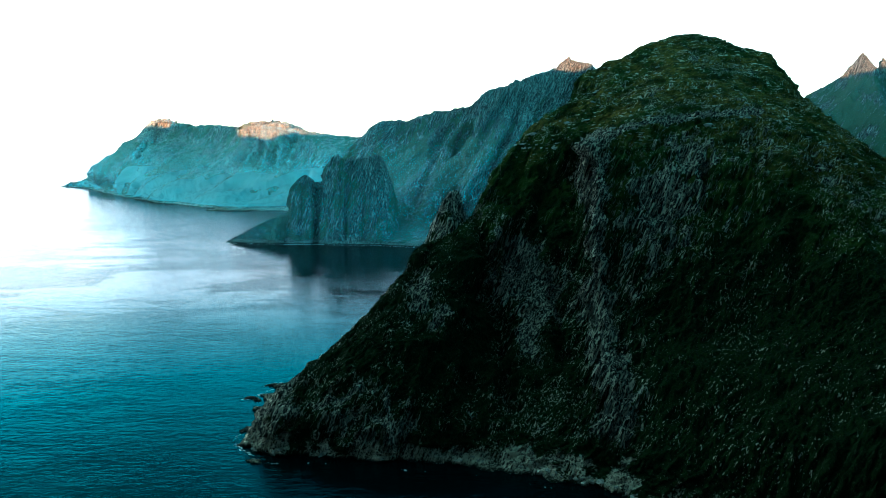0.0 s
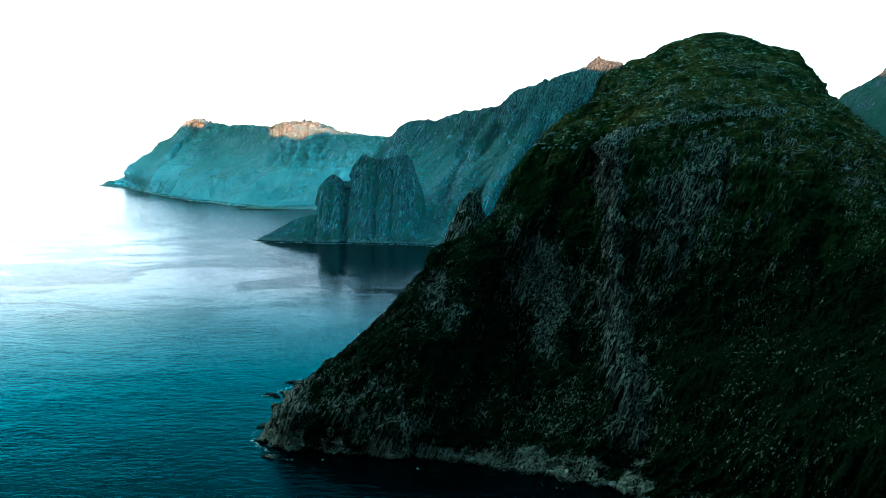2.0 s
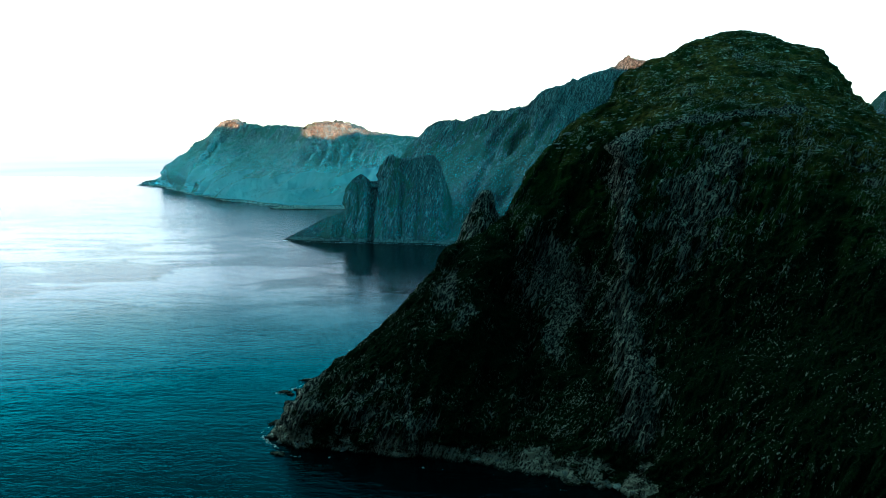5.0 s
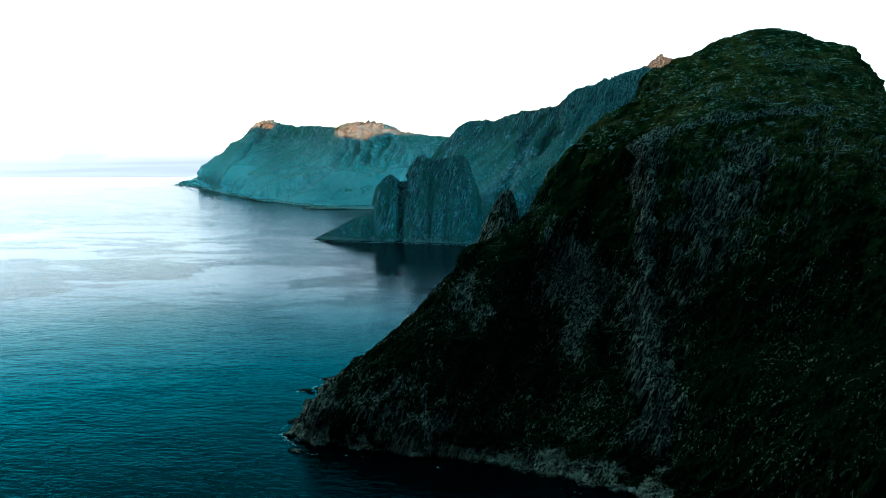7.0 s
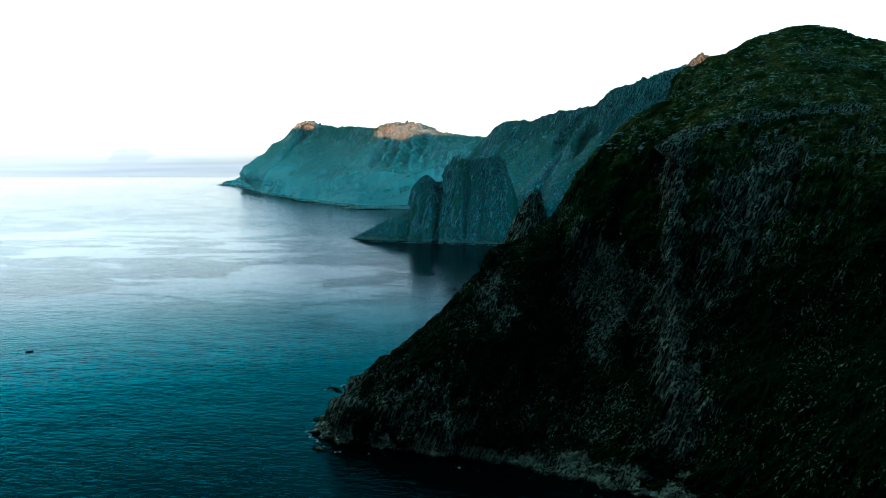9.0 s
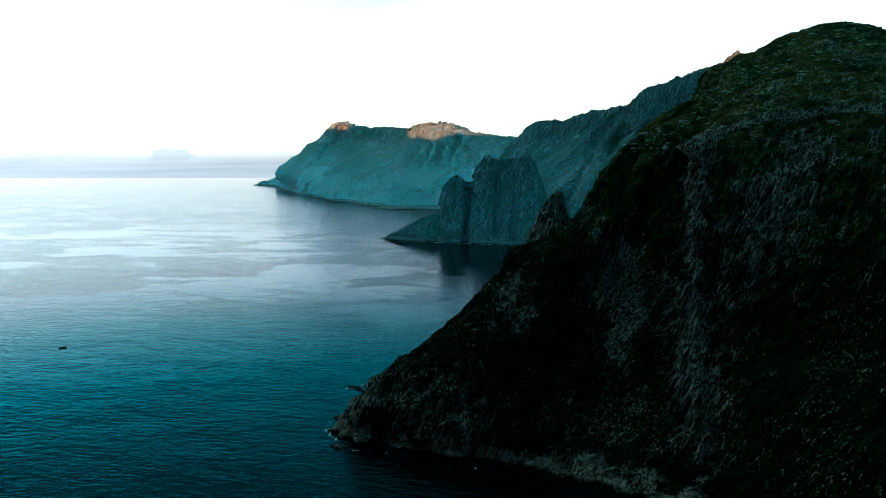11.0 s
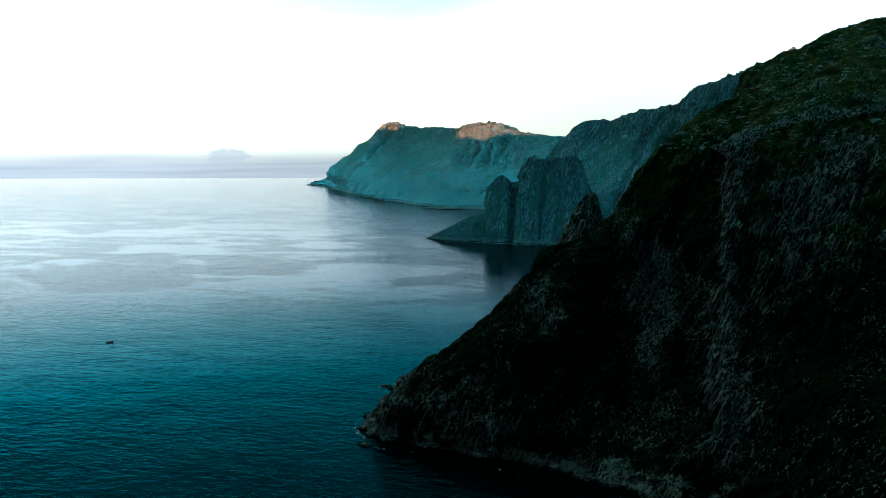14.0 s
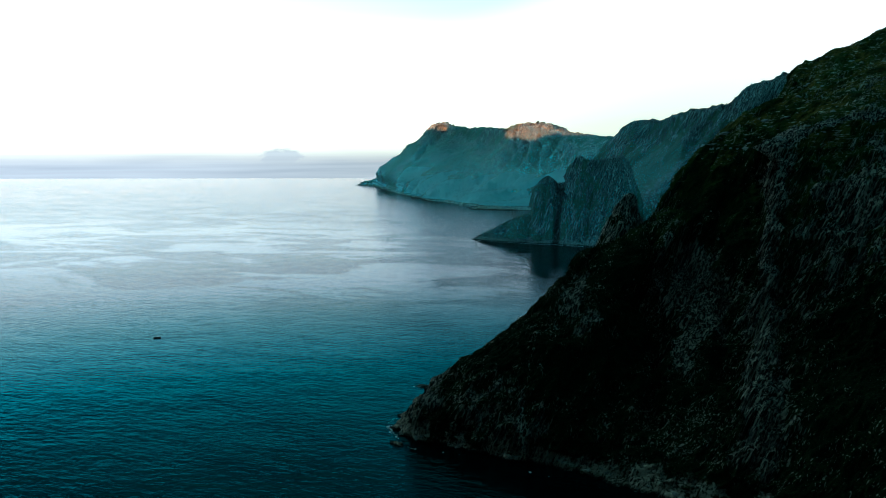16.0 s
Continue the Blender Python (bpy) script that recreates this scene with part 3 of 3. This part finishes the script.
for px, pz, pr, amount in [(-12, 50, 6, 1), (-6, 41, 5, 0.9), (36, 45, 7, 0.9), (32, 35, 5, 0.8), (76, 71, 11, 0.6), (112, 69, 13, 0.4), (90, 104, 14, 0.45), (94, 25, 26, -0.9), (125, 36, 24, -0.9), (74, 30, 11, -0.4),
                           (-3, 29, 9, -0.15), (60, 22, 9, 0.6), (9, 60, 8, -0.3), (-26, 24, 8, 0.35), (-4, 19, 7, 0.4), (42, 99, 12, -0.5), (141, 76, 10, 0.1), (68, 106, 10, 0.4), (84, 97, 11, 0.35), (106, 103, 12, 0.35), (122, 107, 10, 0.4), (136, 94, 11, 0.3), (20, 25, 7, 0.4), (30, 60, 7, 0.5), (101, 10, 12, 0.6), (-15, 10, 5, 0.6), (7, 14, 5, 0.5), (-67, 8, 10, 1.2)]:
    far_off = np.hypot(g[:, :, 0] - px - 0.33 * (g[:, :, 2] - pz) + warp_x, 0.6 * (g[:, :, 2] - pz) + warp_z) / pr
    bare += amount * np.clip(1.5 - 1.1 * far_off, 0, 1)
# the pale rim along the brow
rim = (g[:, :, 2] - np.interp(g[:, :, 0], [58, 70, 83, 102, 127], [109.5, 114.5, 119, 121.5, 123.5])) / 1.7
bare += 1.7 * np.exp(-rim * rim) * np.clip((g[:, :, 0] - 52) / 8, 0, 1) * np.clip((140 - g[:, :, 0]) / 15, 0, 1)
g = roughen(g, [(4.5, 45, 120, 3, True), (6.0, 14, 70, 4, True), (3.6, 4.5, 26, 3, True), (1.5, 1.5, 7, 2, True)], 3, lean=-0.34)
# broken ledges and clefts along the shore
p = g.reshape(-1, 3)
ledges = 1.6 * fractal(p / np.array([13, 13, 9]), 3, 201, True) + 1.1 * fractal(p / np.array([4.2, 4.2, 2.6]), 3, 207, True)
lowness = np.clip((13 - g[:, :, 2]) / 9, 0, 1) * np.clip((g[:, :, 2] + 6) / 4, 0, 1)
out_way = normals(g) * np.array([1, 1, 0.25])
g = g + out_way * (1.9 * (ledges.reshape(lowness.shape) - ledges.mean()) * lowness)[:, :, None]
near_ground = g
at_row = near_rows = np.cumsum([0] + rows)
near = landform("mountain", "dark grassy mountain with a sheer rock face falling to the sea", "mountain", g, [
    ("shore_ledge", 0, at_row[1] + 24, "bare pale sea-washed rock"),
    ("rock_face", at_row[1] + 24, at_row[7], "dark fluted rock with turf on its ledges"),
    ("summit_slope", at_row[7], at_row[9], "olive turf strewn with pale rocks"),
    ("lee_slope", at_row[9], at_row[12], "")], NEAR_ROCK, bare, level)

rows = [3, 30, 45, 45, 45, 40, 8, 4]
g = surface(flank(SPUR, [(0.26, 0.13), (0.46, 0.42), (0.62, 0.74), (0.82, 0.95)], 110), 620, rows)
# clefts between the towers
rib(g, [(-168, 2), (-167, 40), (-166, 84)], 4, -9)
rib(g, [(-207, 2), (-205, 40), (-203, 60)], 4, -6)
rib(g, [(-128, 4), (-127, 50), (-126, 104)], 3, -5)
rib(g, [(-186, 4), (-184, 40), (-183, 82)], 2.5, -3.5)
rib(g, [(-106, 4), (-105, 50), (-104, 104)], 3, -4)
g = roughen(g, [(4, 26, 70, 3, True), (2.4, 9, 50, 3, True), (1.0, 3.5, 14, 3, True)], 11, lean=-0.12)
g = crags(g, 2.6, 7, 71, 40)
spur_ground = g
at_row = np.cumsum([0] + rows)
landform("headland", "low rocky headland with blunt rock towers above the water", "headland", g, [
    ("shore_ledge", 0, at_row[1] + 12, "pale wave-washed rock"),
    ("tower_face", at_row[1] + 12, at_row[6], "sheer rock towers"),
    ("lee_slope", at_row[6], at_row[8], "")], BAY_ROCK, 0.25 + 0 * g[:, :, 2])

rows = [3, 60, 70, 70, 70, 60, 10, 5]
g = surface(flank(RIDGE, [(0.30, 0.13), (0.55, 0.33), (0.76, 0.58), (0.91, 0.83)], 260), 800, rows)
# the deep gully behind the crag and the ribs that slant down from the crest
rib(g, [(-40, 60), (0, 110), (26, 145), (32, 168)], 8, -14, 22)
for foot, head in [(-60, -8), (-24, 66), (18, 96), (58, 140), (96, 176)]:
    top = np.interp(head, [p[2] for p in RIDGE], [p[4] for p in RIDGE]) - 26
    rib(g, [(foot, 25), (foot * 0.6 + head * 0.4, 0.42 * top), (foot * 0.25 + head * 0.75, 0.71 * top), (head + 6, top)], 9, -12, 22)
    rib(g, [(foot + 22, 25), (foot * 0.6 + head * 0.4 + 20, 0.42 * top), (foot * 0.25 + head * 0.75 + 20, 0.71 * top), (head + 22, top)], 8, 8, 22)
g = roughen(g, [(12, 80, 160, 3, True), (9, 26, 100, 4, True)], 13, lean=-0.9)
g = roughen(g, [(3.2, 10, 46, 3, True), (1.4, 4, 16, 2, True)], 17, lean=-0.35)
g = crags(g, 5.5, 13, 71, 90)
g = crags(g, 2.5, 5, 77, 90)
g[:, :, 2] -= 3.0 * np.clip((g[:, :, 2] - 170) / 20, 0, 1)
second_ground = g
at_row = np.cumsum([0] + rows)
# above 232 m the mask pales the peak, painting in its sunlight
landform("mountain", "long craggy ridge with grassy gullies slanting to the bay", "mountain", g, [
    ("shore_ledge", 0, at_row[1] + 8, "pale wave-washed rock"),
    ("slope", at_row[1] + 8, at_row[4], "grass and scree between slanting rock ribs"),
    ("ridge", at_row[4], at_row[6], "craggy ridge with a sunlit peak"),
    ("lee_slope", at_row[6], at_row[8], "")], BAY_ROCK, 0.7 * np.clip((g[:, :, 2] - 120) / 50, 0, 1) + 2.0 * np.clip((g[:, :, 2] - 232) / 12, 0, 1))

rows = [3, 40, 100, 100, 12, 6]
g = surface(far_rails, 640, rows)
for foot, head in [(-1010, -1035), (-560, -530), (-500, -490), (-455, -452), (-415, -418)]:
    rib(g, [(foot, 100), (head, 165), (head, 205)], 9, 12, 24)
    rib(g, [(foot + 20, 100), (head + 22, 165), (head + 22, 205)], 8, -12, 24)
g = roughen(g, [(38, 220, 420, 3, True), (36, 75, 260, 4, True), (16, 25, 110, 3, True), (6, 9, 40, 2, True)], 23, lean=-0.3)
g = crags(g, 8, 40, 73, 130)
# broken crags under the two summits
p = g.reshape(-1, 3)
broken = fractal(p / np.array([34, 34, 60]), 4, 83, True, 0.6).reshape(g.shape[:2])
summit = np.exp(-((g[:, :, 0] + 1040) / 55) ** 2) + np.exp(-((g[:, :, 0] + 480) / 85) ** 2)
g = g + normals(g) * (16 * broken * np.clip(summit, 0, 1) * np.clip((g[:, :, 2] - 140) / 25, 0, 1) * np.clip((206 - g[:, :, 2]) / 14, 0, 1))[:, :, None] * np.array([1, 1, 0])
far_ground = g
at_row = np.cumsum([0] + rows)
# the mask pales both summits to strengthen the sunlight in their colour
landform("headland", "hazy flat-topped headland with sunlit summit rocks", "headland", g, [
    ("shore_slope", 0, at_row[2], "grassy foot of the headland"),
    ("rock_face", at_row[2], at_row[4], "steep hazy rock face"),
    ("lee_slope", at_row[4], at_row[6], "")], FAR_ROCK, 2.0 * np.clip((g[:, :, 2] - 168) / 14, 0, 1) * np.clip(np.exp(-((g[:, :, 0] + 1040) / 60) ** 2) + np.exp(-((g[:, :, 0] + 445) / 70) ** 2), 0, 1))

rows = [3, 60, 100, 10, 6]
g = surface(spire_rails, 320, rows)
g = roughen(g, [(14, 120, 240, 3, True), (7, 40, 120, 4, True), (3, 10, 30, 3, True)], 37)
g = crags(g, 9, 30, 75, 120)
spire_ground = g
at_row = np.cumsum([0] + rows)
# above 225 m rock is coloured paler to help the sunlit tip
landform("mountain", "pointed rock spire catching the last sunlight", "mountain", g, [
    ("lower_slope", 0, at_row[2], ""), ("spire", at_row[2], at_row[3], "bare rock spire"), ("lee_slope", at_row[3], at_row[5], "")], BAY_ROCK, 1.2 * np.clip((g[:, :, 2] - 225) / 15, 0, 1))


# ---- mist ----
# haze painted as a pale sheet, denser low down
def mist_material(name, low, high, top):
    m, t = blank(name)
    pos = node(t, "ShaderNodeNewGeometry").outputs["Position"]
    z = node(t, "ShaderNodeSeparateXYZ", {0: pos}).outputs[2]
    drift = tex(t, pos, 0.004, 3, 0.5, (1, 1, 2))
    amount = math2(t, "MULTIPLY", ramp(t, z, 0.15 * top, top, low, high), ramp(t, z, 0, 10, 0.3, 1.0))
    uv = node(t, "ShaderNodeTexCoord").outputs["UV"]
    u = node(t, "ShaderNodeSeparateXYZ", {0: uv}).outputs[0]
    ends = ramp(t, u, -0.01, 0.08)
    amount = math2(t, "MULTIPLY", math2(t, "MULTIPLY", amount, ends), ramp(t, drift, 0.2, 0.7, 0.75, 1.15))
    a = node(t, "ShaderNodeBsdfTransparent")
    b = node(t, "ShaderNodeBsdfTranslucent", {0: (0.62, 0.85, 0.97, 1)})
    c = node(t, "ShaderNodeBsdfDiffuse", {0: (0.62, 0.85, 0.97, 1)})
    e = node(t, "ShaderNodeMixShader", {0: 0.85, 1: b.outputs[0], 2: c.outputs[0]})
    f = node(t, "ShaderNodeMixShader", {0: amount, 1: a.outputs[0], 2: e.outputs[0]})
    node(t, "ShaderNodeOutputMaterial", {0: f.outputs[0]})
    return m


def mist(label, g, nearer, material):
    """A see-through copy of a slope, set nearer, its pale blue standing in for haze."""
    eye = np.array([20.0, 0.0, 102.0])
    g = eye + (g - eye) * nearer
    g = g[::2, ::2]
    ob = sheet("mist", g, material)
    layer = ob.data.uv_layers.new(name="uv")
    nv, nu = g.shape[:2]
    u, v = np.tile(np.linspace(0, 1, nu), nv), np.repeat(np.linspace(0, 1, nv), nu)
    idx = np.zeros(len(ob.data.loops), dtype=np.int32)
    ob.data.loops.foreach_get("vertex_index", idx)
    layer.data.foreach_set("uv", np.stack([u[idx], v[idx]], -1).reshape(-1).astype(np.float32))
    return tagged(ob, label, "mist", kind="stuff")


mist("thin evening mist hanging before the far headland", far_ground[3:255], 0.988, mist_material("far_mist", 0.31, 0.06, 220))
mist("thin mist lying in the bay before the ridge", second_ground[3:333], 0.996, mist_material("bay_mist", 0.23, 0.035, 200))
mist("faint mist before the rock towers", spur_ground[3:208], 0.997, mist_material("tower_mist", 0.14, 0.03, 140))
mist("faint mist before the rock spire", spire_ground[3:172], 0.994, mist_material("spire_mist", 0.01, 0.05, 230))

# an unseen range added behind the camera to keep the low sun off the coast
way = spline(np.array([(-2600, -560), (-1500, -400), (-600, -400), (100, -400), (560, -330), (800, -60), (930, 330), (1010, 760)], dtype=float), 160)
x = way[:, 0]
step = np.clip((-850 - x) / 350, 0, 1)
# crest heights chosen for where the shade ends on each summit
crest = 417 + 130 * step * step * (3 - 2 * step) + np.interp(x, [-1700, -1466, -1323, -1073, -743, -661, -593, -300, -40, 300], [25, 28, 38, 26, 26, 16, 19, 10, 4, 0]) + 9 * np.sin(np.arange(160) / 1.7) + 7 * np.sin(np.arange(160) / 0.6 + 1)
turn_in = np.stack([np.gradient(way[:, 1]), -np.gradient(way[:, 0])], -1)
turn_in /= -np.linalg.norm(turn_in, axis=1, keepdims=True)
rows = [np.column_stack([way + turn_in * k, crest * h - 8 * (h == 0)]) for k, h in ((285, 0.0), (130, 0.6), (0, 1.0), (-300, 0.6), (-700, 0.0))]
g = roughen(spline(np.array(rows), 60), [(9, 120, 200, 3, True)], 51)
tagged(sheet("backdrop_range", g[::-1], FAR_ROCK), "unseen mountain range added behind the camera to shade the coast", "mountain range", kind="structure")


# ---- rocks and foam ----
def rock_mesh(name, seed, size, material, subdivisions=2):
    """A weathered boulder, flat below."""
    bm = bmesh.new()
    bmesh.ops.create_icosphere(bm, subdivisions=subdivisions, radius=1)
    co = np.array([v.co for v in bm.verts])
    n = fractal(co * 1.1 + seed * 7.7, 3, seed) * 0.75 + fractal(co * 2.2 + seed, 2, seed + 5, True) * 0.25
    for v, k in zip(bm.verts, n):
        v.co = Vector((v.co.x * size[0], v.co.y * size[1], v.co.z * size[2])) * (1 + k)
    me = bpy.data.meshes.new(name)
    bm.to_mesh(me)
    bm.free()
    me.materials.append(material)
    return me


def stone():
    m, t = blank("pale_boulder")
    pos = node(t, "ShaderNodeNewGeometry").outputs["Position"]
    rnd = node(t, "ShaderNodeObjectInfo").outputs["Random"]
    c = mix(t, ramp(t, tex(t, pos, 1.6, 5, 0.7), 0.35, 0.65), (0.12, 0.12, 0.11, 1), (0.38, 0.36, 0.31, 1))
    c = mix(t, math2(t, "MULTIPLY", rnd, 0.5), c, (0.10, 0.11, 0.10, 1))
    bump = node(t, "ShaderNodeBump", {"Height": tex(t, pos, 3.0, 5, 0.7), "Strength": 0.8, "Distance": 0.3}).outputs[0]
    b = node(t, "ShaderNodeBsdfPrincipled", {"Base Color": c, "Roughness": 0.9, "Normal": bump})
    node(t, "ShaderNodeOutputMaterial", {0: b.outputs[0]})
    return m


STONE = stone()

# the rock pinnacle on the seaward rib
def pinnacle():
    nv, nu = 70, 90
    h = np.linspace(0, 1, nv)[:, None]
    a = np.linspace(0, 2 * np.pi, nu)[None, :]
    r = 16 * (1 - h) ** 0.8 + 0.8
    g = np.stack([3.0 - 4.0 * (1 - h) + r * 0.85 * np.cos(a), 337 + 2 * h + r * np.sin(a), 57 + 32.5 * h + 0 * a], -1)
    g = roughen(g, [(3.0, 9, 22, 3, True), (1.6, 3.5, 12, 3, True), (0.6, 1.3, 3, 2, True)], 91, lean=-0.15)
    ob = sheet("pinnacle", g - np.array(near.location), NEAR_ROCK)
    ob.parent = near
    mask = ob.data.attributes.new("bare", "FLOAT", "POINT")
    mask.data.foreach_set("value", np.repeat(0.6 * np.linspace(0, 1, nv) ** 0.6, nu).astype(np.float32))
    tagged(ob, "fluted grey rock pinnacle")


pinnacle()


def skerry(label, x, y, size, seed, turn=0.0, material=NEAR_ROCK):
    ob = new("skerry", rock_mesh("skerry", seed, size, material, 4))
    ob.matrix_world = pose(x, y, 0.0, 0, 0, turn)
    return tagged(ob, label, "rock", "rocks off the point")


skerry("low dark rock awash off the point", -79.5, 322, (3.6, 1.6, 0.7), 3, 20)
skerry("low dark rock awash off the point", -82.5, 315, (1.8, 1.0, 0.5), 5, -15)
skerry("low dark rock awash off the point", -77.0, 335, (2.8, 1.8, 0.8), 8, 40)
skerry("flat wet rock with surf breaking over it", -86.0, 318, (2.2, 1.2, 0.5), 31, 10)
skerry("flat wet rock with surf breaking over it", -81.0, 337, (2.6, 1.3, 0.6), 33, 25)
skerry("humped grey rock against the shore ledge", -77.5, 317, (2.6, 1.8, 1.6), 35, -30)
skerry("humped grey rock against the shore ledge", -78.5, 303, (2.2, 1.6, 1.1), 37, 15)
skerry("humped grey rock against the shore ledge", -77.5, 279, (2.4, 1.5, 1.0), 39, 60)
skerry("low dark rock awash off the point", -66.0, 248, (2.8, 1.2, 0.7), 41, -20)


skerry("low pale rock spit below the far headland", -440.0, 1598.0, (62, 16, 3.0), 15, -6, FAR_ROCK)


def plain(name, colour, rough):
    m, t = blank(name)
    pos = node(t, "ShaderNodeNewGeometry").outputs["Position"]
    c = mix(t, ramp(t, tex(t, pos, 3.0, 4), 0.35, 0.65, 0.0, 0.5), colour, tuple(0.5 * v for v in colour[:3]) + (1,))
    b = node(t, "ShaderNodeBsdfPrincipled", {"Base Color": c, "Roughness": rough})
    node(t, "ShaderNodeOutputMaterial", {0: b.outputs[0]})
    return m


def part(name, bm, material, parent, label=""):
    me = bpy.data.meshes.new(name)
    bm.to_mesh(me)
    bm.free()
    me.materials.append(material)
    ob = new(name, me)
    ob.parent = parent
    return tagged(ob, label) if label else ob


def boat(x, y, turn):
    top = tagged(new("small_boat"), "small dark open boat lying on the calm sea", "boat")
    top.matrix_world = pose(x, y, 0, 0, 0, turn) @ Matrix.Scale(0.8, 4)
    paint, wood = plain("boat_paint", (0.018, 0.02, 0.022, 1), 0.5), plain("boat_wood", (0.08, 0.055, 0.035, 1), 0.7)
    # hull: ribs from stern to bow, outside and inside
    bm = bmesh.new()
    rings = []
    for k in range(11):
        f = k / 10
        beam = 0.85 * (1 - max(0, (f - 0.45) / 0.55) ** 2.2) + 0.02
        sheer = 0.55 + 0.35 * f * f
        keel = -0.25 + 0.45 * max(0, f - 0.7) / 0.3
        half = [(0, keel), (beam * 0.7, keel + 0.15), (beam, sheer), (beam * 0.9, sheer), (beam * 0.62, keel + 0.25), (0, keel + 0.12)]
        ring = half + [(-a, b) for a, b in half[-2:0:-1]]
        rings.append([bm.verts.new((-2.4 + 4.8 * f, a, b)) for a, b in ring])
    for a, b in zip(rings, rings[1:]):
        for k in range(len(a)):
            bm.faces.new((a[k], a[(k + 1) % len(a)], b[(k + 1) % len(a)], b[k]))
    bm.faces.new(rings[0][::-1])
    bm.faces.new(rings[-1])
    part("hull", bm, paint, top)
    for name, place, size in (("thwart", (-0.9, 0, 0.42), (0.3, 1.4, 0.05)), ("thwart", (0.6, 0, 0.45), (0.3, 1.3, 0.05)), ("engine", (-2.5, 0, 0.6), (0.35, 0.3, 0.75)), ("bow_locker", (1.4, 0, 0.6), (0.7, 0.8, 0.35))):
        bm = bmesh.new()
        bmesh.ops.create_cube(bm, size=1, matrix=Matrix.Translation(place) @ Matrix.Diagonal((*size, 1)))
        bmesh.ops.bevel(bm, geom=bm.edges[:], offset=0.02, segments=1, affect="EDGES")
        part(name, bm, wood if name == "thwart" else paint, top)


boat(-270.0, 350.0, 40)


def foam_material():
    m, t = blank("sea_foam")
    pos = node(t, "ShaderNodeNewGeometry").outputs["Position"]
    holes = ramp(t, tex(t, pos, 1.1, 5, 0.7), 0.50, 0.58)
    a = node(t, "ShaderNodeBsdfTransparent")
    b = node(t, "ShaderNodeBsdfDiffuse", {0: (0.85, 0.88, 0.88, 1)})
    c = node(t, "ShaderNodeMixShader", {0: holes, 1: a.outputs[0], 2: b.outputs[0]})
    node(t, "ShaderNodeOutputMaterial", {0: c.outputs[0]})
    return m


FOAM = foam_material()


def foam(label, line, width, seed, gaps=0.68):
    """A broken line of foam lapping along a shore."""
    rng = random.Random(seed)
    bm = bmesh.new()
    path = spline(np.array(line, dtype=float), max(40, 12 * len(line)))
    for k in range(len(path)):
        if rng.random() < gaps:
            continue
        x, y = path[k] + np.array([rng.uniform(-1, 1), rng.uniform(-1, 1)]) * width * 0.5
        r = width * rng.uniform(0.3, 0.9)
        corners = [bm.verts.new((x + r * rng.uniform(0.5, 1.3) * math.cos(q * 0.7), y + 1.6 * r * rng.uniform(0.5, 1.3) * math.sin(q * 0.7), 0.06 + 0.004 * (k % 5))) for q in range(9)]
        bm.faces.new(corners)
    me = bpy.data.meshes.new("foam")
    bm.to_mesh(me)
    bm.free()
    me.materials.append(FOAM)
    return tagged(new("foam", me), label, "foam", kind="stuff")


foam("white surf lapping round the point", [(-78, 276), (-79, 268), (-75, 260), (-70, 255), (-62, 247), (-54, 246)], 1.0, 4, 0.5)
foam("white water breaking on the flat rocks", [(-89, 316), (-87, 317), (-85, 319), (-83, 321)], 0.9, 6, 0.45)
foam("white water breaking on the flat rocks", [(-84, 335), (-81, 339), (-78, 340), (-76, 339)], 1.0, 8, 0.45)
foam("thin surf along the foot of the cliff", [(-50, 247), (-30, 244), (-8, 240), (12, 236), (34, 227)], 0.6, 14, 0.85)
foam("white surf round the skerries", [(-86, 316), (-83, 323), (-79, 331), (-76, 337)], 1.4, 9)

foam("thin white surf along the headland's foot", [(p[0], p[1] - 5.5) for p in SPUR[1:16]] + [(p[0], p[1] - 6.0) for p in RIDGE[4:10]], 2.6, 21, 0.3)
foam("pale surf along the far shore", [(x * 0.995, y * 0.995) for x, y, z in FAR_COAST[4:11]], 5.0, 27)

# boulders lying on the mountain's shelves and shore
shapes = [rock_mesh("boulder", 20 + k, (1.0, 0.85, 0.6), STONE, 2) for k in range(6)]
rng = random.Random(5)
made = 0
n_near = normals(near_ground)
while made < 290:
    shore = made < 70
    i = rng.randrange(near_rows[1] + 4, near_rows[1] + 18) if shore else rng.randrange(near_rows[7] - 8, near_rows[7] + 14) if made < 160 else rng.randrange(near_rows[7] - 30, near_rows[9])
    j = rng.randrange(90, 860)
    p, n = near_ground[i, j], n_near[i, j]
    if p[2] < 0.4 or (not shore and abs(n[2]) < 0.35):
        continue
    size = rng.uniform(0.3, 0.7) + 1.0 * rng.random() ** 5
    ob = new("boulder", shapes[made % 6])
    ob.parent = near
    ob.matrix_basis = Matrix.Translation(Vector(p) - near.location) @ pose(0, 0, 0, rng.uniform(-20, 20), rng.uniform(-20, 20), rng.uniform(0, 360)) @ Matrix.Diagonal((size * rng.uniform(0.7, 1.6), size * rng.uniform(0.7, 1.3), size * rng.uniform(0.5, 1.0), 1))
    made += 1
